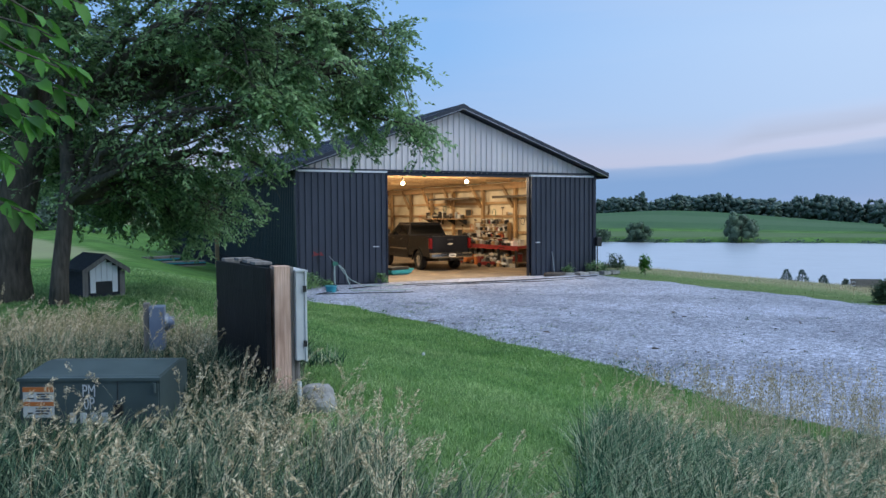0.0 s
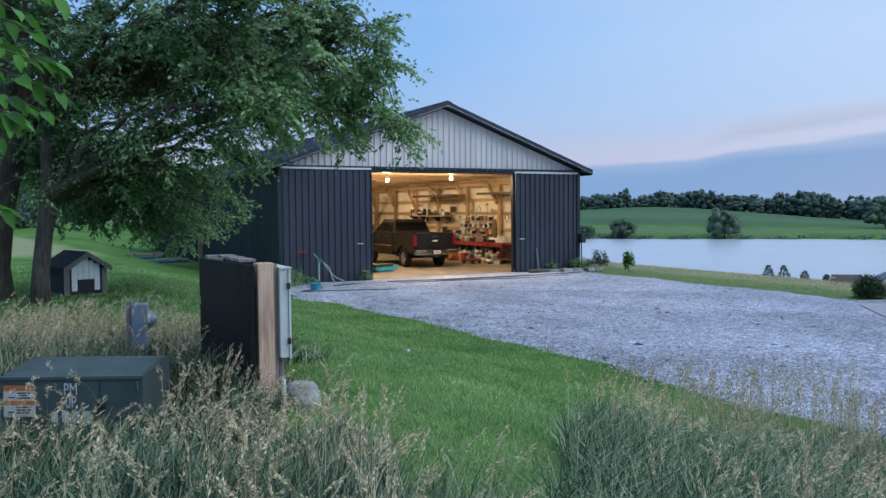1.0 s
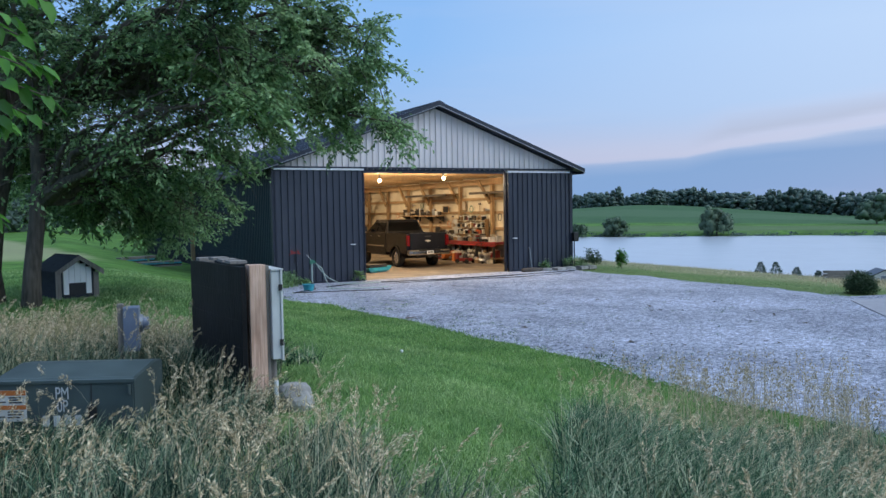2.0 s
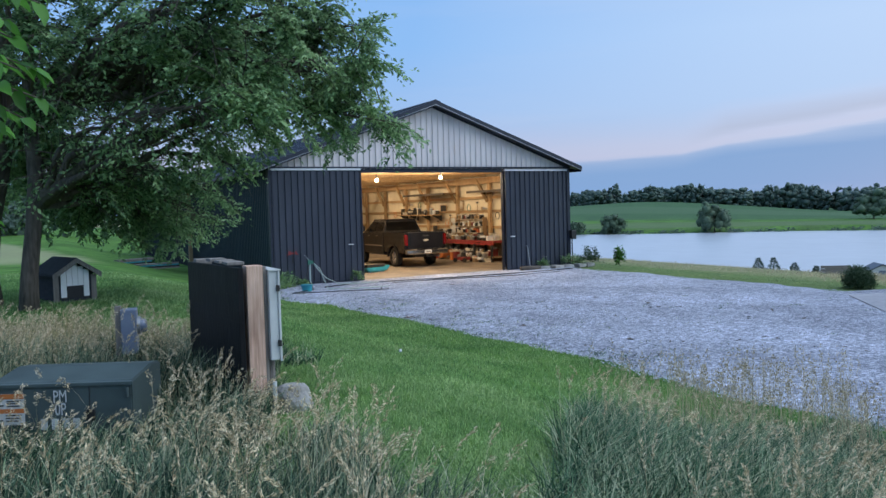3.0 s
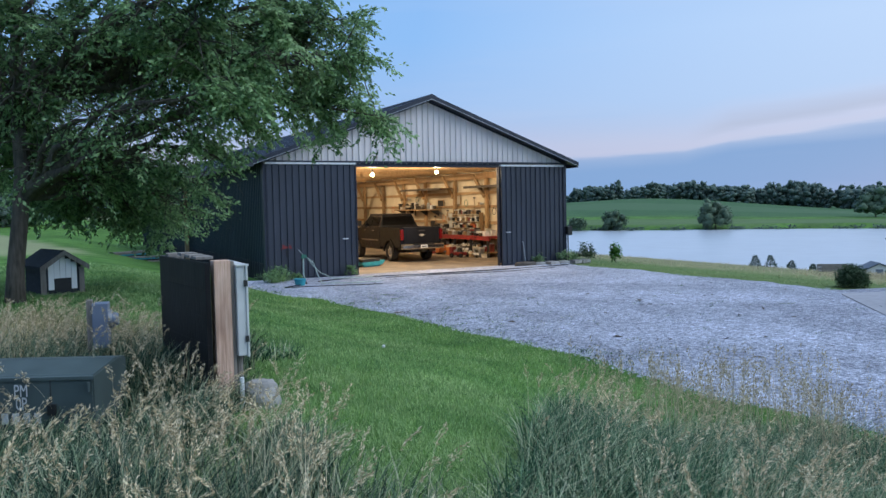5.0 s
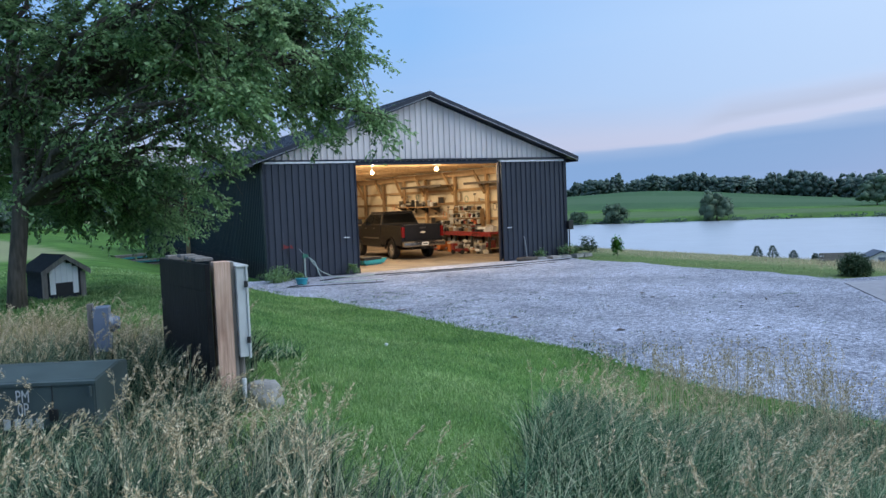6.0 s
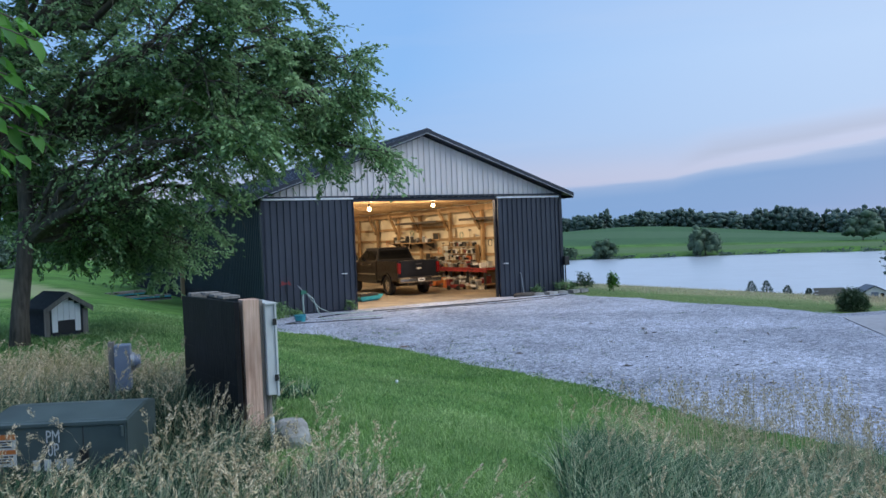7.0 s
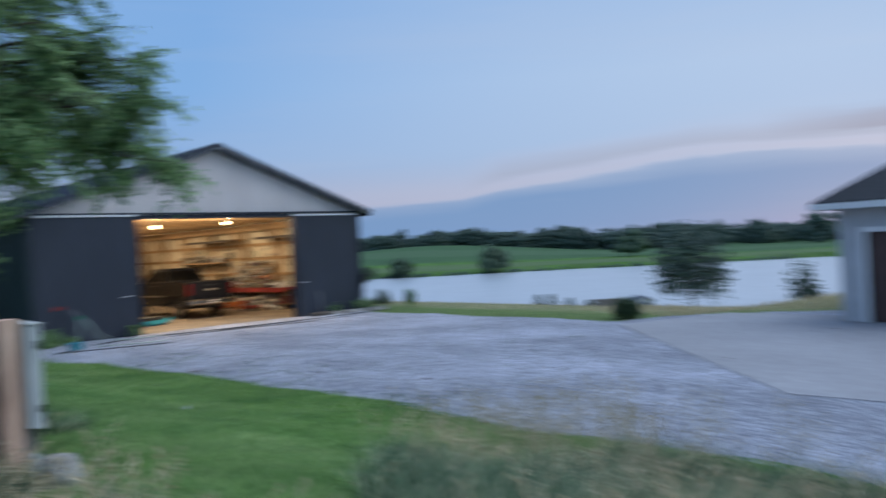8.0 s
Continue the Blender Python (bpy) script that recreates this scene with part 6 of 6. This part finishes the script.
def tall_grass(name, label, n, heads, box4, keep, hgt, seed_h, per=14, blade_w=0.006, material="tall", low=0.0, toss=0.16):
    a, b, cl = tufts(n, *box4, keep, per)
    x, y = to_xy(a, b)
    z = ground_z(x, y) - 0.01
    h = rng.uniform(0.35, 1.0, len(x)) ** 0.7 * hgt * (1 - low * sm((6.4 - b) / 0.6) * (a < -1.7))
    foot = np.exp(-((a + 1.2) / 0.42) ** 2) * sm((b - 3.7) / 0.7)
    h = h * (1 - 0.62 * foot)
    lean = cl * 0.13 + rng.normal(size=(len(x), 2)) * toss + np.array([0.08, -0.04])
    v, f, _ = blades(x, y, z, h, rng.uniform(0.5, 1.2, len(x)) * blade_w, lean * (h[:, None] / 0.5))
    tagged(new(name, np_mesh(name, v, f, material)), label, "grass", kind="stuff")
    # stems with open seed heads
    a, b, cl = tufts(heads, *box4, keep, 8, 0.24)
    x, y = to_xy(a, b)
    z = ground_z(x, y) - 0.01
    h = seed_h * rng.uniform(0.72, 1.12, len(x)) * (1 - 0.7 * low * sm((6.4 - b) / 0.6) * (a < -1.7))
    h = h * (1 - 0.45 * np.exp(-((a + 1.3) / 0.35) ** 2) * sm((b - 3.7) / 0.7))
    lean = cl * 0.07 + rng.normal(size=(len(x), 2)) * 0.09 + np.array([0.06, -0.03])
    v, f, tip = blades(x, y, z, h, np.full(len(x), 0.0032), lean, 4)
    arr = [(v, f)]
    k = 44
    n = len(x)
    t = rng.random((n, k))
    hl = rng.uniform(0.11, 0.20, (n, 1))
    lean3 = np.concatenate([lean, np.zeros((n, 1))], 1)
    root = np.stack([x, y, z], 1)
    ax = unit(tip - root + lean3 * 0.5)
    nod = unit(lean3 + rng.normal(size=(n, 3)) * 0.03) + np.array([0, 0, -0.7])
    # side sprays: wide in the lower half, pinched at the tip, nodding to one side
    wide = (0.004 + 0.011 * rng.random((n, 1))) * np.sin(np.pi * np.clip(t * 0.85 + 0.12, 0, 1))
    spine = tip[:, None, :] + ax[:, None, :] * ((0.25 - t) * hl)[..., None] + nod[:, None, :] * (((1 - t) ** 2) * hl * 0.24)[..., None]
    bs = spine + rng.normal(size=(n, k, 3)) * wide[..., None]
    dr = ax[:, None, :] * 0.8 + nod[:, None, :] * 0.34 + rng.normal(size=(n, k, 3)) * 0.24
    ln = rng.uniform(0.012, 0.029, n * k)
    v2, f2 = leaves(bs.reshape(-1, 3), dr.reshape(-1, 3), ln, ln * 0.27, 0.15)
    arr.append((v2, f2))
    v, f = join(arr)
    tagged(new(name + "_seed_heads", np_mesh(name + "_seed_heads", v, f, "seed")), "pale tan open grass seed heads on thin stems", "grass", kind="stuff")


tall_grass("tall_grass", "tall grey-green uncut grass around the utility boxes", 42000, 880, (-6.5, -1.0, 2.3, 8.2), left_patch, 0.60, 0.80, blade_w=0.013, low=0.5)
tall_grass("tall_grass_fringe", "uncut grass along the mown strip", 13000, 480, (-1.6, 0.2, 2.2, 7.2), mid_patch, 0.44, 0.64, blade_w=0.011)
tall_grass("tall_grass_bank", "thick tangled dark green grass on the bank by the gravel", 56000, 640, (0.2, 6.6, 2.6, 8.2), right_patch, 0.45, 0.60, per=26, blade_w=0.010, material="tall_dark", toss=0.26)


def dry_patch(a, b):
    return (a < -0.27 * b + 0.12 * np.sin(b * 4)) & (b < 10.2 + 0.5 * np.sin(a * 2.1))


tall_grass("dry_tall_grass", "dry tan meadow grass behind the utility boxes", 30000, 1000, (-7.0, -1.8, 7.2, 11.4), dry_patch, 0.44, 0.52, blade_w=0.010, material="dry", toss=0.12)

# short broad undergrowth between the tall stems
for nm, cnt, box4, keep in (("undergrowth", 13000, (-6.5, -1.0, 2.6, 9.5), left_patch), ("bank_undergrowth", 15000, (0.2, 6.6, 2.8, 8.0), right_patch)):
    a, b, cl = tufts(cnt, *box4, keep, 18, 0.14)
    x, y = to_xy(a, b)
    v, f, _ = blades(x, y, ground_z(x, y) - 0.01, rng.uniform(0.10, 0.28, len(x)), rng.uniform(0.012, 0.024, len(x)), cl * 0.05 + rng.normal(size=(len(x), 2)) * 0.12, 3)
    tagged(new(nm, np_mesh(nm, v, f, "tall_dark")), "short dark green undergrowth between the tall grass", "grass", kind="stuff")

# dry stems standing behind the bank
a, b, cl = tufts(760, 0.9, 6.0, 6.4, 9.3, lambda a, b: (to_xy(a, b)[0] < -5.6) & (b < 9.2) & (rng.random(len(a)) < sm((a - 1.2) / 1.4)), 14, 0.13)
x, y = to_xy(a, b)
z = ground_z(x, y)
v, f, tip = blades(x, y, z, rng.uniform(0.5, 0.85, len(x)), np.full(len(x), 0.005), rng.normal(size=(len(x), 2)) * 0.07, 3)
bs = tip[:, None, :] + rng.normal(size=(len(x), 18, 3)) * np.array([0.012, 0.012, 0.06]) - np.array([0, 0, 0.08])
ln = rng.uniform(0.015, 0.035, len(x) * 18)
v2, f2 = leaves(bs.reshape(-1, 3), rng.normal(size=(len(ln), 3)) * 0.4 + np.array([0, 0, 0.9]), ln, ln * 0.4)
v, f = join([(v, f), (v2, f2)])
tagged(new("dry_stems", np_mesh("dry_stems", v, f, "straw")), "thin dry straw-coloured grass stems", "grass", kind="stuff")

# mown lawn
n = 190000
b = 4.0 + 20 * rng.random(n) ** 1.5
a = rng.uniform(-0.62, 0.42, n) * b
x, y = to_xy(a, b)
k = (x < yard_edge_w(y) - 0.02 + 0.25 * rng.normal(size=n) ** 2) & ~(left_patch(a, b) & (b < 8.5)) & ~right_patch(a, b) & ~((x > -6.2) & (y > -0.3))
x, y, b = x[k], y[k], b[k]
z = ground_z(x, y) - 0.005
v, f, _ = blades(x, y, z, rng.uniform(0.03, 0.075, len(x)), 0.004 + 0.0006 * b, rng.normal(size=(len(x), 2)) * 0.03, 2)
tagged(new("lawn_grass", np_mesh("lawn_grass", v, f, "lawn")), "short mown bright green lawn grass", "lawn", kind="stuff")

# loose stones on the yard
n = 42000
y = -23 + 23 * rng.random(n)
x = yard_edge_w(y) - 0.1 + (5.7 - yard_edge_w(y)) * rng.random(n) ** 1.15
s = rng.uniform(0.008, 0.025, n)
octa = np.array([(1, 0, 0), (0, 1, 0), (-1, 0, 0), (0, -1, 0), (0, 0, 0.7), (0, 0, -0.4)], float)
of = np.array([(0, 1, 4), (1, 2, 4), (2, 3, 4), (3, 0, 4)])
jit = octa[None] * rng.uniform(0.6, 1.35, (n, 6, 1)) + rng.normal(size=(n, 6, 3)) * 0.12
rot = rng.uniform(0, 6.28, n)
c, sn = np.cos(rot)[:, None], np.sin(rot)[:, None]
jx, jy = jit[..., 0] * c - jit[..., 1] * sn, jit[..., 0] * sn + jit[..., 1] * c
zz = np.maximum(ground_z(x, y), 0) + 0.035
v = np.stack([x[:, None] + jx * s[:, None], y[:, None] + jy * s[:, None], zz[:, None] + jit[..., 2] * s[:, None]], -1).reshape(-1, 3)
f = (np.arange(n)[:, None, None] * 6 + of[None]).reshape(-1, 3)
tagged(new("gravel_stones", np_mesh("gravel_stones", v, f, "gravel_stone")), "loose pale limestone chips on the yard", "gravel", kind="stuff")


# low weeds coming up through the gravel
n = 300
wy = rng.uniform(-17, -1.5, n)
wx = yard_edge_w(wy) + np.abs(rng.normal(size=n)) * 1.6 + (rng.random(n) < 0.25) * rng.uniform(0, 8, n)
wx, wy = np.repeat(wx, 22) + rng.normal(size=n * 22) * 0.09, np.repeat(wy, 22) + rng.normal(size=n * 22) * 0.06
v, f, _ = blades(wx, wy, np.maximum(ground_z(wx, wy), 0) + 0.03, rng.uniform(0.02, 0.07, n * 22), np.full(n * 22, 0.012), rng.normal(size=(n * 22, 2)) * 0.03, 2)
tagged(new("gravel_weeds", np_mesh("gravel_weeds", v, f, "tall_dark")), "low dark weeds scattered in the gravel", "weeds", kind="stuff")


# dark bits of bark and old leaves strewn on the gravel
n = 420
y = rng.uniform(-19, -0.8, n)
x = yard_edge_w(y) + (5.5 - yard_edge_w(y)) * rng.random(n) ** 1.4
bits = np.stack([x, y, np.maximum(ground_z(x, y), 0) + 0.062], 1)
ln = rng.uniform(0.03, 0.09, n) * (1 + 1.6 * (rng.random(n) < 0.06))
v, f = leaves(bits, rng.normal(size=(n, 3)) * np.array([1, 1, 0.12]), ln, ln * rng.uniform(0.3, 0.8, n), 0.0, 3.0)
tagged(new("yard_litter", np_mesh("yard_litter", v, f, "bark")), "dark bark bits and old leaves on the gravel", "litter", kind="stuff")

# daylilies by the barn corner
for x, y, n, h in ((-6.15, -1.0, 90, 0.62), (-5.75, -0.75, 70, 0.5)):
    lily = thing("daylily", pose(x, y, 0.0), "clump of arching green daylily leaves by the barn", "plant")
    lr = rng.normal(size=(n, 2)) * 0.09
    v, f, _ = blades(lr[:, 0], lr[:, 1], np.zeros(n), h * rng.uniform(0.6, 1.05, n), np.full(n, 0.022), lr * 1.6 + rng.normal(size=(n, 2)) * 0.12, 4)
    o = new("leaf_clump", np_mesh("leaf_clump", v, f, "lawn"))
    o.parent = lily


# ---- far shore ----
def ico(sub):
    bm = bmesh.new()
    bmesh.ops.create_icosphere(bm, subdivisions=sub, radius=1)
    v = np.array([q.co[:] for q in bm.verts])
    f = np.array([[q.index for q in p.verts] for p in bm.faces])
    bm.free()
    return v, f


ICO = {1: ico(1), 2: ico(2)}


def crown_blob(cx, cy, z0, w, h, n, leaf, detail=1, core_size=0.0, lumps=0, lump=0.19):
    """A shaggy crown: uneven dark masses inside, clumps of leaves over and between them."""
    lumps = lumps or int(12 + n / 45)
    th, ph = rng.uniform(0, 6.28, lumps), rng.uniform(-0.6, 1.0, lumps)
    lr = rng.uniform(0.35, 0.92, lumps)
    flat = np.sqrt(1 - np.clip(ph, -0.95, 0.95) ** 2)
    lc = np.stack([np.cos(th) * flat * lr * w / 2, np.sin(th) * flat * lr * w / 2, ph * lr * h / 2], 1)
    size = np.array([w, w, h]) * lump
    centre = np.array([cx, cy, z0 + h / 2])
    pick = rng.integers(0, lumps, n)
    d = unit(rng.normal(size=(n, 3)))
    p = lc[pick] + d * rng.uniform(0.35, 1.15, (n, 1)) * size + centre
    ln = leaf * rng.uniform(0.6, 1.3, n)
    lv_, lf_ = leaves(p, d * 0.4 + rng.normal(size=(n, 3)) * np.array([1, 1, 0.5]), ln, ln * 0.8, 0.1, 1.2)
    tri = np.concatenate([lf_[:, [0, 1, 2]], lf_[:, [0, 2, 3]]])
    if not core_size:
        return lv_, tri
    iv_, if_ = ICO[detail]
    k = len(iv_)
    core = lc[:, None, :] + iv_[None] * size * rng.uniform(0.5, 1.3, (lumps, k, 1)) * core_size + centre
    cf = (np.arange(lumps)[:, None, None] * k + if_[None]).reshape(-1, 3) + len(lv_)
    return np.concatenate([lv_, core.reshape(-1, 3)]), np.concatenate([tri, cf])


def uv_xy(u, v):
    return 0.75 * u + 0.66 * v, 0.66 * u - 0.75 * v


arrs = []
for i in range(360):
    u = 330 + 170 * rng.random() ** 1.3
    v = -75 + 560 * rng.random()
    if v > 40:
        u -= 95 * sm((v - 30) / 70) * rng.random()
    x, y = uv_xy(u, v)
    h = rng.uniform(8.5, 12.5) * (1 + 0.25 * float(sm((v - 10) / 40)))
    arrs.append(crown_blob(x, y, float(ground_z(x, y)) - 3.0, rng.uniform(11, 17), h, 320, 0.75, 1, 1.0, 75, 0.085))
v, f = join(arrs)
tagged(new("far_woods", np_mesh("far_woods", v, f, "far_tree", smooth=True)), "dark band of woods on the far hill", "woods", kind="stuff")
# scrub along the far water's edge
arrs = []
for i in range(260):
    v = -120 + 420 * rng.random()
    u = 146.5 + rng.normal() * 1.0
    x, y = uv_xy(u, v)
    u -= (5 * wob(x, y, 0.02) + 1.5 * wob(x, y, 0.11, 1))
    x, y = uv_xy(u, v)
    arrs.append(crown_blob(x, y, LAKE - 0.2, rng.uniform(2, 4.5), rng.uniform(0.5, 1.3), 60, 0.35))
v, f = join(arrs)
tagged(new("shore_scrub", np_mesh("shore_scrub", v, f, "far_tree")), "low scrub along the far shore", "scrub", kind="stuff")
# woods behind the hay field on the near side
arrs = []
for i in range(70):
    x, y = rng.uniform(-70, -8), rng.uniform(70, 90)
    arrs.append(crown_blob(x, y, float(ground_z(x, y)) - 0.5, rng.uniform(7, 10), rng.uniform(5, 8), 420, 0.7, 1, 0.5))
v, f = join(arrs)
tagged(new("hedgerow_trees", np_mesh("hedgerow_trees", v, f, "far_tree")), "row of trees behind the hay field", "woods", kind="stuff")


def small_tree(name, x, y, z, w, h, n, leaf, label, category, trunk=0.4, material="leaf", trunk_r=0.06, detail=1, core=0.0):
    t = thing(name, pose(x, y, z), label, category)
    v, f = crown_blob(0, 0, h * trunk, w, h * (1 - trunk), n, leaf, detail, core, 60 if core else 0, 0.15 if core else 0.19)
    c = new("crown", np_mesh("crown", v, f, material, smooth=core > 0))
    c.parent = t
    part("trunk", tube([(0, 0, -0.2), (0.02 * h, 0, h * trunk), (0, 0.02 * h, h * 0.75)], [trunk_r * 1.3, trunk_r, trunk_r * 0.4], 7), "bark", t, smooth=True)
    return t


def shore(u, v):
    x, y = uv_xy(u, v)
    u -= (5 * wob(x, y, 0.02) + 1.5 * wob(x, y, 0.11, 1))
    return uv_xy(u, v)

# ---- shrubs, flowers and far things ----
for (u, v, w, h, lab) in ((147, 5.8, 7.3, 6.4, "rounded dark tree at the far water's edge"), (147, -15.0, 5.4, 4.2, "pale green bush at the far water's edge"),
                          (147, -22.9, 4.5, 2.8, "low dull bush at the far water's edge"), (196, 42, 9.5, 7.5, "dark tree standing in the far field")):
    x, y = shore(u, v)
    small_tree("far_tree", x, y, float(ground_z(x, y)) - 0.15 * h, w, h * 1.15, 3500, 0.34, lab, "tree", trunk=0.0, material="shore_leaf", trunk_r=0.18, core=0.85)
# trees on the near bank beside the garage
for x, y, w, h, n in ((21.5, -6.1, 3.4, 5.1, 3200), (25.5, -9.8, 1.7, 4.9, 1100)):
    z = float(ground_z(x, y))
    small_tree("bank_tree", x, y, z - 0.1, w, h, n, 0.2, "young leafy tree on the lake bank", "tree", trunk=0.2, material="far_tree", trunk_r=0.07)
# clipped bush at the end of the gravel
small_tree("round_bush", 6.55, -12.35, -0.12, 0.82, 0.72, 9000, 0.045, "round dark green bush at the gravel edge", "bush", trunk=0.0, material="bush", trunk_r=0.03)
# plants by the barn corner
small_tree("shrub", 6.75, -0.75, 0.0, 0.95, 0.85, 900, 0.07, "dusky leafy shrub by the barn corner", "shrub", trunk=0.05, material="bush", trunk_r=0.02)
small_tree("sapling", 8.3, -0.6, -0.14, 0.40, 0.92, 650, 0.085, "bright green sapling beside the barn", "sapling", trunk=0.04, material="leaf_near", trunk_r=0.015)
for x, y, w, h in ((4.55, -0.5, 0.45, 0.42), (5.75, -0.5, 0.6, 0.62), (6.2, -0.62, 0.5, 0.45), (-5.9, -0.8, 0.8, 0.6), (-6.3, -1.2, 0.8, 0.5), (-3.3, -0.5, 0.4, 0.45), (-5.2, -0.5, 0.5, 0.3)):
    small_tree("flower_plant", x, y, 0.0, w, h, 260, 0.07, "leafy garden plant at the barn wall", "plant", trunk=0.05, material="leaf", trunk_r=0.01)
for x, y in ((4.45, -0.62), (4.6, -0.6), (5.65, -0.65), (5.9, -0.68)):
    fl = thing("flower", pose(x, y, 0.0), "small pale flower on a thin stem", "flower")
    part("stem", rod((0, 0, 0), (0.02, 0, 0.5), 0.006), "leaf_near", fl)
    bm = bmesh.new()
    for k in range(6):
        a = k * 1.047
        add_box(bm, (-0.012, 0.0, -0.004), (0.012, 0.05, 0.004), 0, Matrix.Rotation(a, 4, "Z"))
    bm.transform(Matrix.Translation((0.02, 0, 0.51)))
    part("bloom", bm, "cream", fl)
orn = thing("wall_ornament", pose(-5.45, -0.15, 1.05), "red metal ornament on the barn door", "ornament")
part("wing", prism([(-0.2, 0.0), (0.0, 0.05), (0.2, 0.02), (0.12, 0.16), (0.0, 0.1), (-0.14, 0.18)], 1, -0.02, 0.0), "red", orn)
part("stem", box((-0.01, -0.02, -0.25), (0.01, 0.0, 0.0)), "dark_metal", orn)
# young cedars on the crest
for x, y, h in ((15.5, -1.5, 0.48), (15.9, -2.0, 0.55), (16.5, -2.6, 0.4), (17.0, -3.3, 0.36)):
    t = thing("cedar_sapling", pose(x, y, float(ground_z(x, y)) - 0.03), "small dark cedar sapling on the bank", "sapling", "cedar saplings")
    n = 420
    q = rng.random(n) ** 1.5
    th = rng.uniform(0, 6.28, n)
    rr = (1 - q) ** 0.8 * h * 0.55 * rng.uniform(0.4, 1.0, n)
    p = np.stack([np.cos(th) * rr, np.sin(th) * rr, q * h], 1)
    ln = rng.uniform(0.05, 0.12, n)
    v, f = leaves(p, np.stack([np.cos(th), np.sin(th), np.full(n, 0.7)], 1), ln, ln * 0.4)
    c = new("crown", np_mesh("crown", v, f, "far_tree"))
    c.parent = t
    part("trunk", rod((0, 0, 0), (0, 0, h * 0.7), 0.015), "bark", t)
# little shed and a plank bin on the slope beyond the bush
sx, sy = 18.2, -4.9
sz = float(ground_z(sx, sy)) + 0.2
shed = thing("garden_shed", pose(sx + 0.5, sy - 0.3, sz - 0.15, 0, 0, -40) @ Matrix.Scale(0.66, 4), "small pale shed with a dark blue roof", "shed")
part("wall", prism([(-0.7, 0), (0.7, 0), (0.7, 0.62), (0, 0.95), (-0.7, 0.62)], 1, 0, 1.6), "white", shed)
for s in (-1, 1):
    part("roof", prism([(0, 0.97), (s * 0.85, 0.56), (s * 0.85, 0.61), (0, 1.03)], 1, -0.12, 1.72), "roof", shed)
part("footing", box((-0.7, 0.0, -0.5), (0.7, 1.6, -0.002)), "concrete", shed)
part("door", box((-0.22, -0.02, 0.02), (0.22, -0.002, 0.6)), "meter_grey", shed)
part("window", box((0.34, -0.02, 0.28), (0.56, -0.002, 0.52)), "glass_dark", shed)
bx_, by_ = 14.4, -6.2
bin_ = thing("plank_bin", pose(bx_, by_, float(ground_z(bx_, by_)) - 0.22, 0, 0, -40), "grey plank compost bin on the grass", "bin")
for i in range(4):
    part("plank", box((-0.55, -0.4, 0.02 + i * 0.13), (0.55, -0.36, 0.13 + i * 0.13)), "greywood", bin_)
    part("plank", box((-0.55, 0.36, 0.02 + i * 0.13), (0.55, 0.4, 0.13 + i * 0.13)), "greywood", bin_)
for x in (-0.55, 0, 0.5):
    part("stake", box((x, -0.355, 0), (x + 0.05, -0.31, 0.58)), "greywood", bin_)
# dry grass along the crest of the bank
n = 9000
x = rng.uniform(8.5, 17, n)
y = rng.uniform(-13, 14, n)
k = (x > 9.5 + 2 * np.sin(y * 0.7)) | (rng.random(n) < 0.15)
x, y = x[k], y[k]
v, f, _ = blades(x, y, ground_z(x, y) - 0.01, rng.uniform(0.04, 0.15, len(x)), np.full(len(x), 0.012), rng.normal(size=(len(x), 2)) * 0.08, 2)
tagged(new("dry_bank_grass", np_mesh("dry_bank_grass", v, f, "straw")), "dry tan grass along the bank crest", "grass", kind="stuff")
n = 16000
y = rng.uniform(-20, -7, n)
x = 7.9 + 0.72 * np.clip(-12.6 - y, 0, 20) + 3.0 * sm((y + 12.4) / 0.6) + 11 * rng.random(n)
v, f, _ = blades(x, y, ground_z(x, y) - 0.01, rng.uniform(0.06, 0.22, n), np.full(n, 0.016), rng.normal(size=(n, 2)) * 0.06, 2)
tagged(new("dry_meadow_grass", np_mesh("dry_meadow_grass", v, f, "straw")), "dry tan meadow grass beyond the concrete", "grass", kind="stuff")
n = 14000
x = 5.9 + 8 * rng.random(n) ** 1.8
y = rng.uniform(-13.2, 10, n)
k = x > 5.8 + 0.2 * np.abs(rng.normal(size=n))
x, y = x[k], y[k]
v, f, _ = blades(x, y, ground_z(x, y) - 0.01, rng.uniform(0.02, 0.05, len(x)), np.full(len(x), 0.018), rng.normal(size=(len(x), 2)) * 0.05, 2)
tagged(new("bank_grass", np_mesh("bank_grass", v, f, "bank")), "green grass on the bank beside the yard", "grass", kind="stuff")
# junk on the lawn by the side wall, weeds, fallen leaves
for i in range(2):
    x, y = -8.4 - 0.7 * i, 9.5 + 1.6 * i
    t = thing("lumber_stack", pose(x, y, float(ground_z(x, y)), 0, 0, 10 + 20 * i), "low stack of old boards on the grass", "lumber", "old board stacks")
    for k in range(4):
        part("board", box((-0.9, -0.25 + 0.03 * k, 0.01 + 0.06 * k), (0.9, 0.25 - 0.02 * k, 0.06 + 0.06 * k)), ("greywood", "dark_metal", "turq", "greywood")[(i + k) % 4], t)
lfm = thing("fallen_leaf", pose(-5.85, -9.9, 0.06), "dark red fallen leaf on the gravel", "leaf")
part("blade", prism([(-0.12, 0), (-0.02, -0.07), (0.12, -0.01), (0.0, 0.08)], 2, 0.0, 0.012), "brown_door", lfm)
fw = thing("white_flower", pose(-8.72, -15.6, gz1(-8.72, -15.6)), "single white clover flower in the lawn", "flower")
part("stem", rod((0, 0, 0), (0, 0, 0.09), 0.004), "leaf_near", fw)
g = bmesh.new()
bmesh.ops.create_icosphere(g, subdivisions=2, radius=0.025, matrix=Matrix.Translation((0, 0, 0.1)))
part("bloom", g, "white", fw)
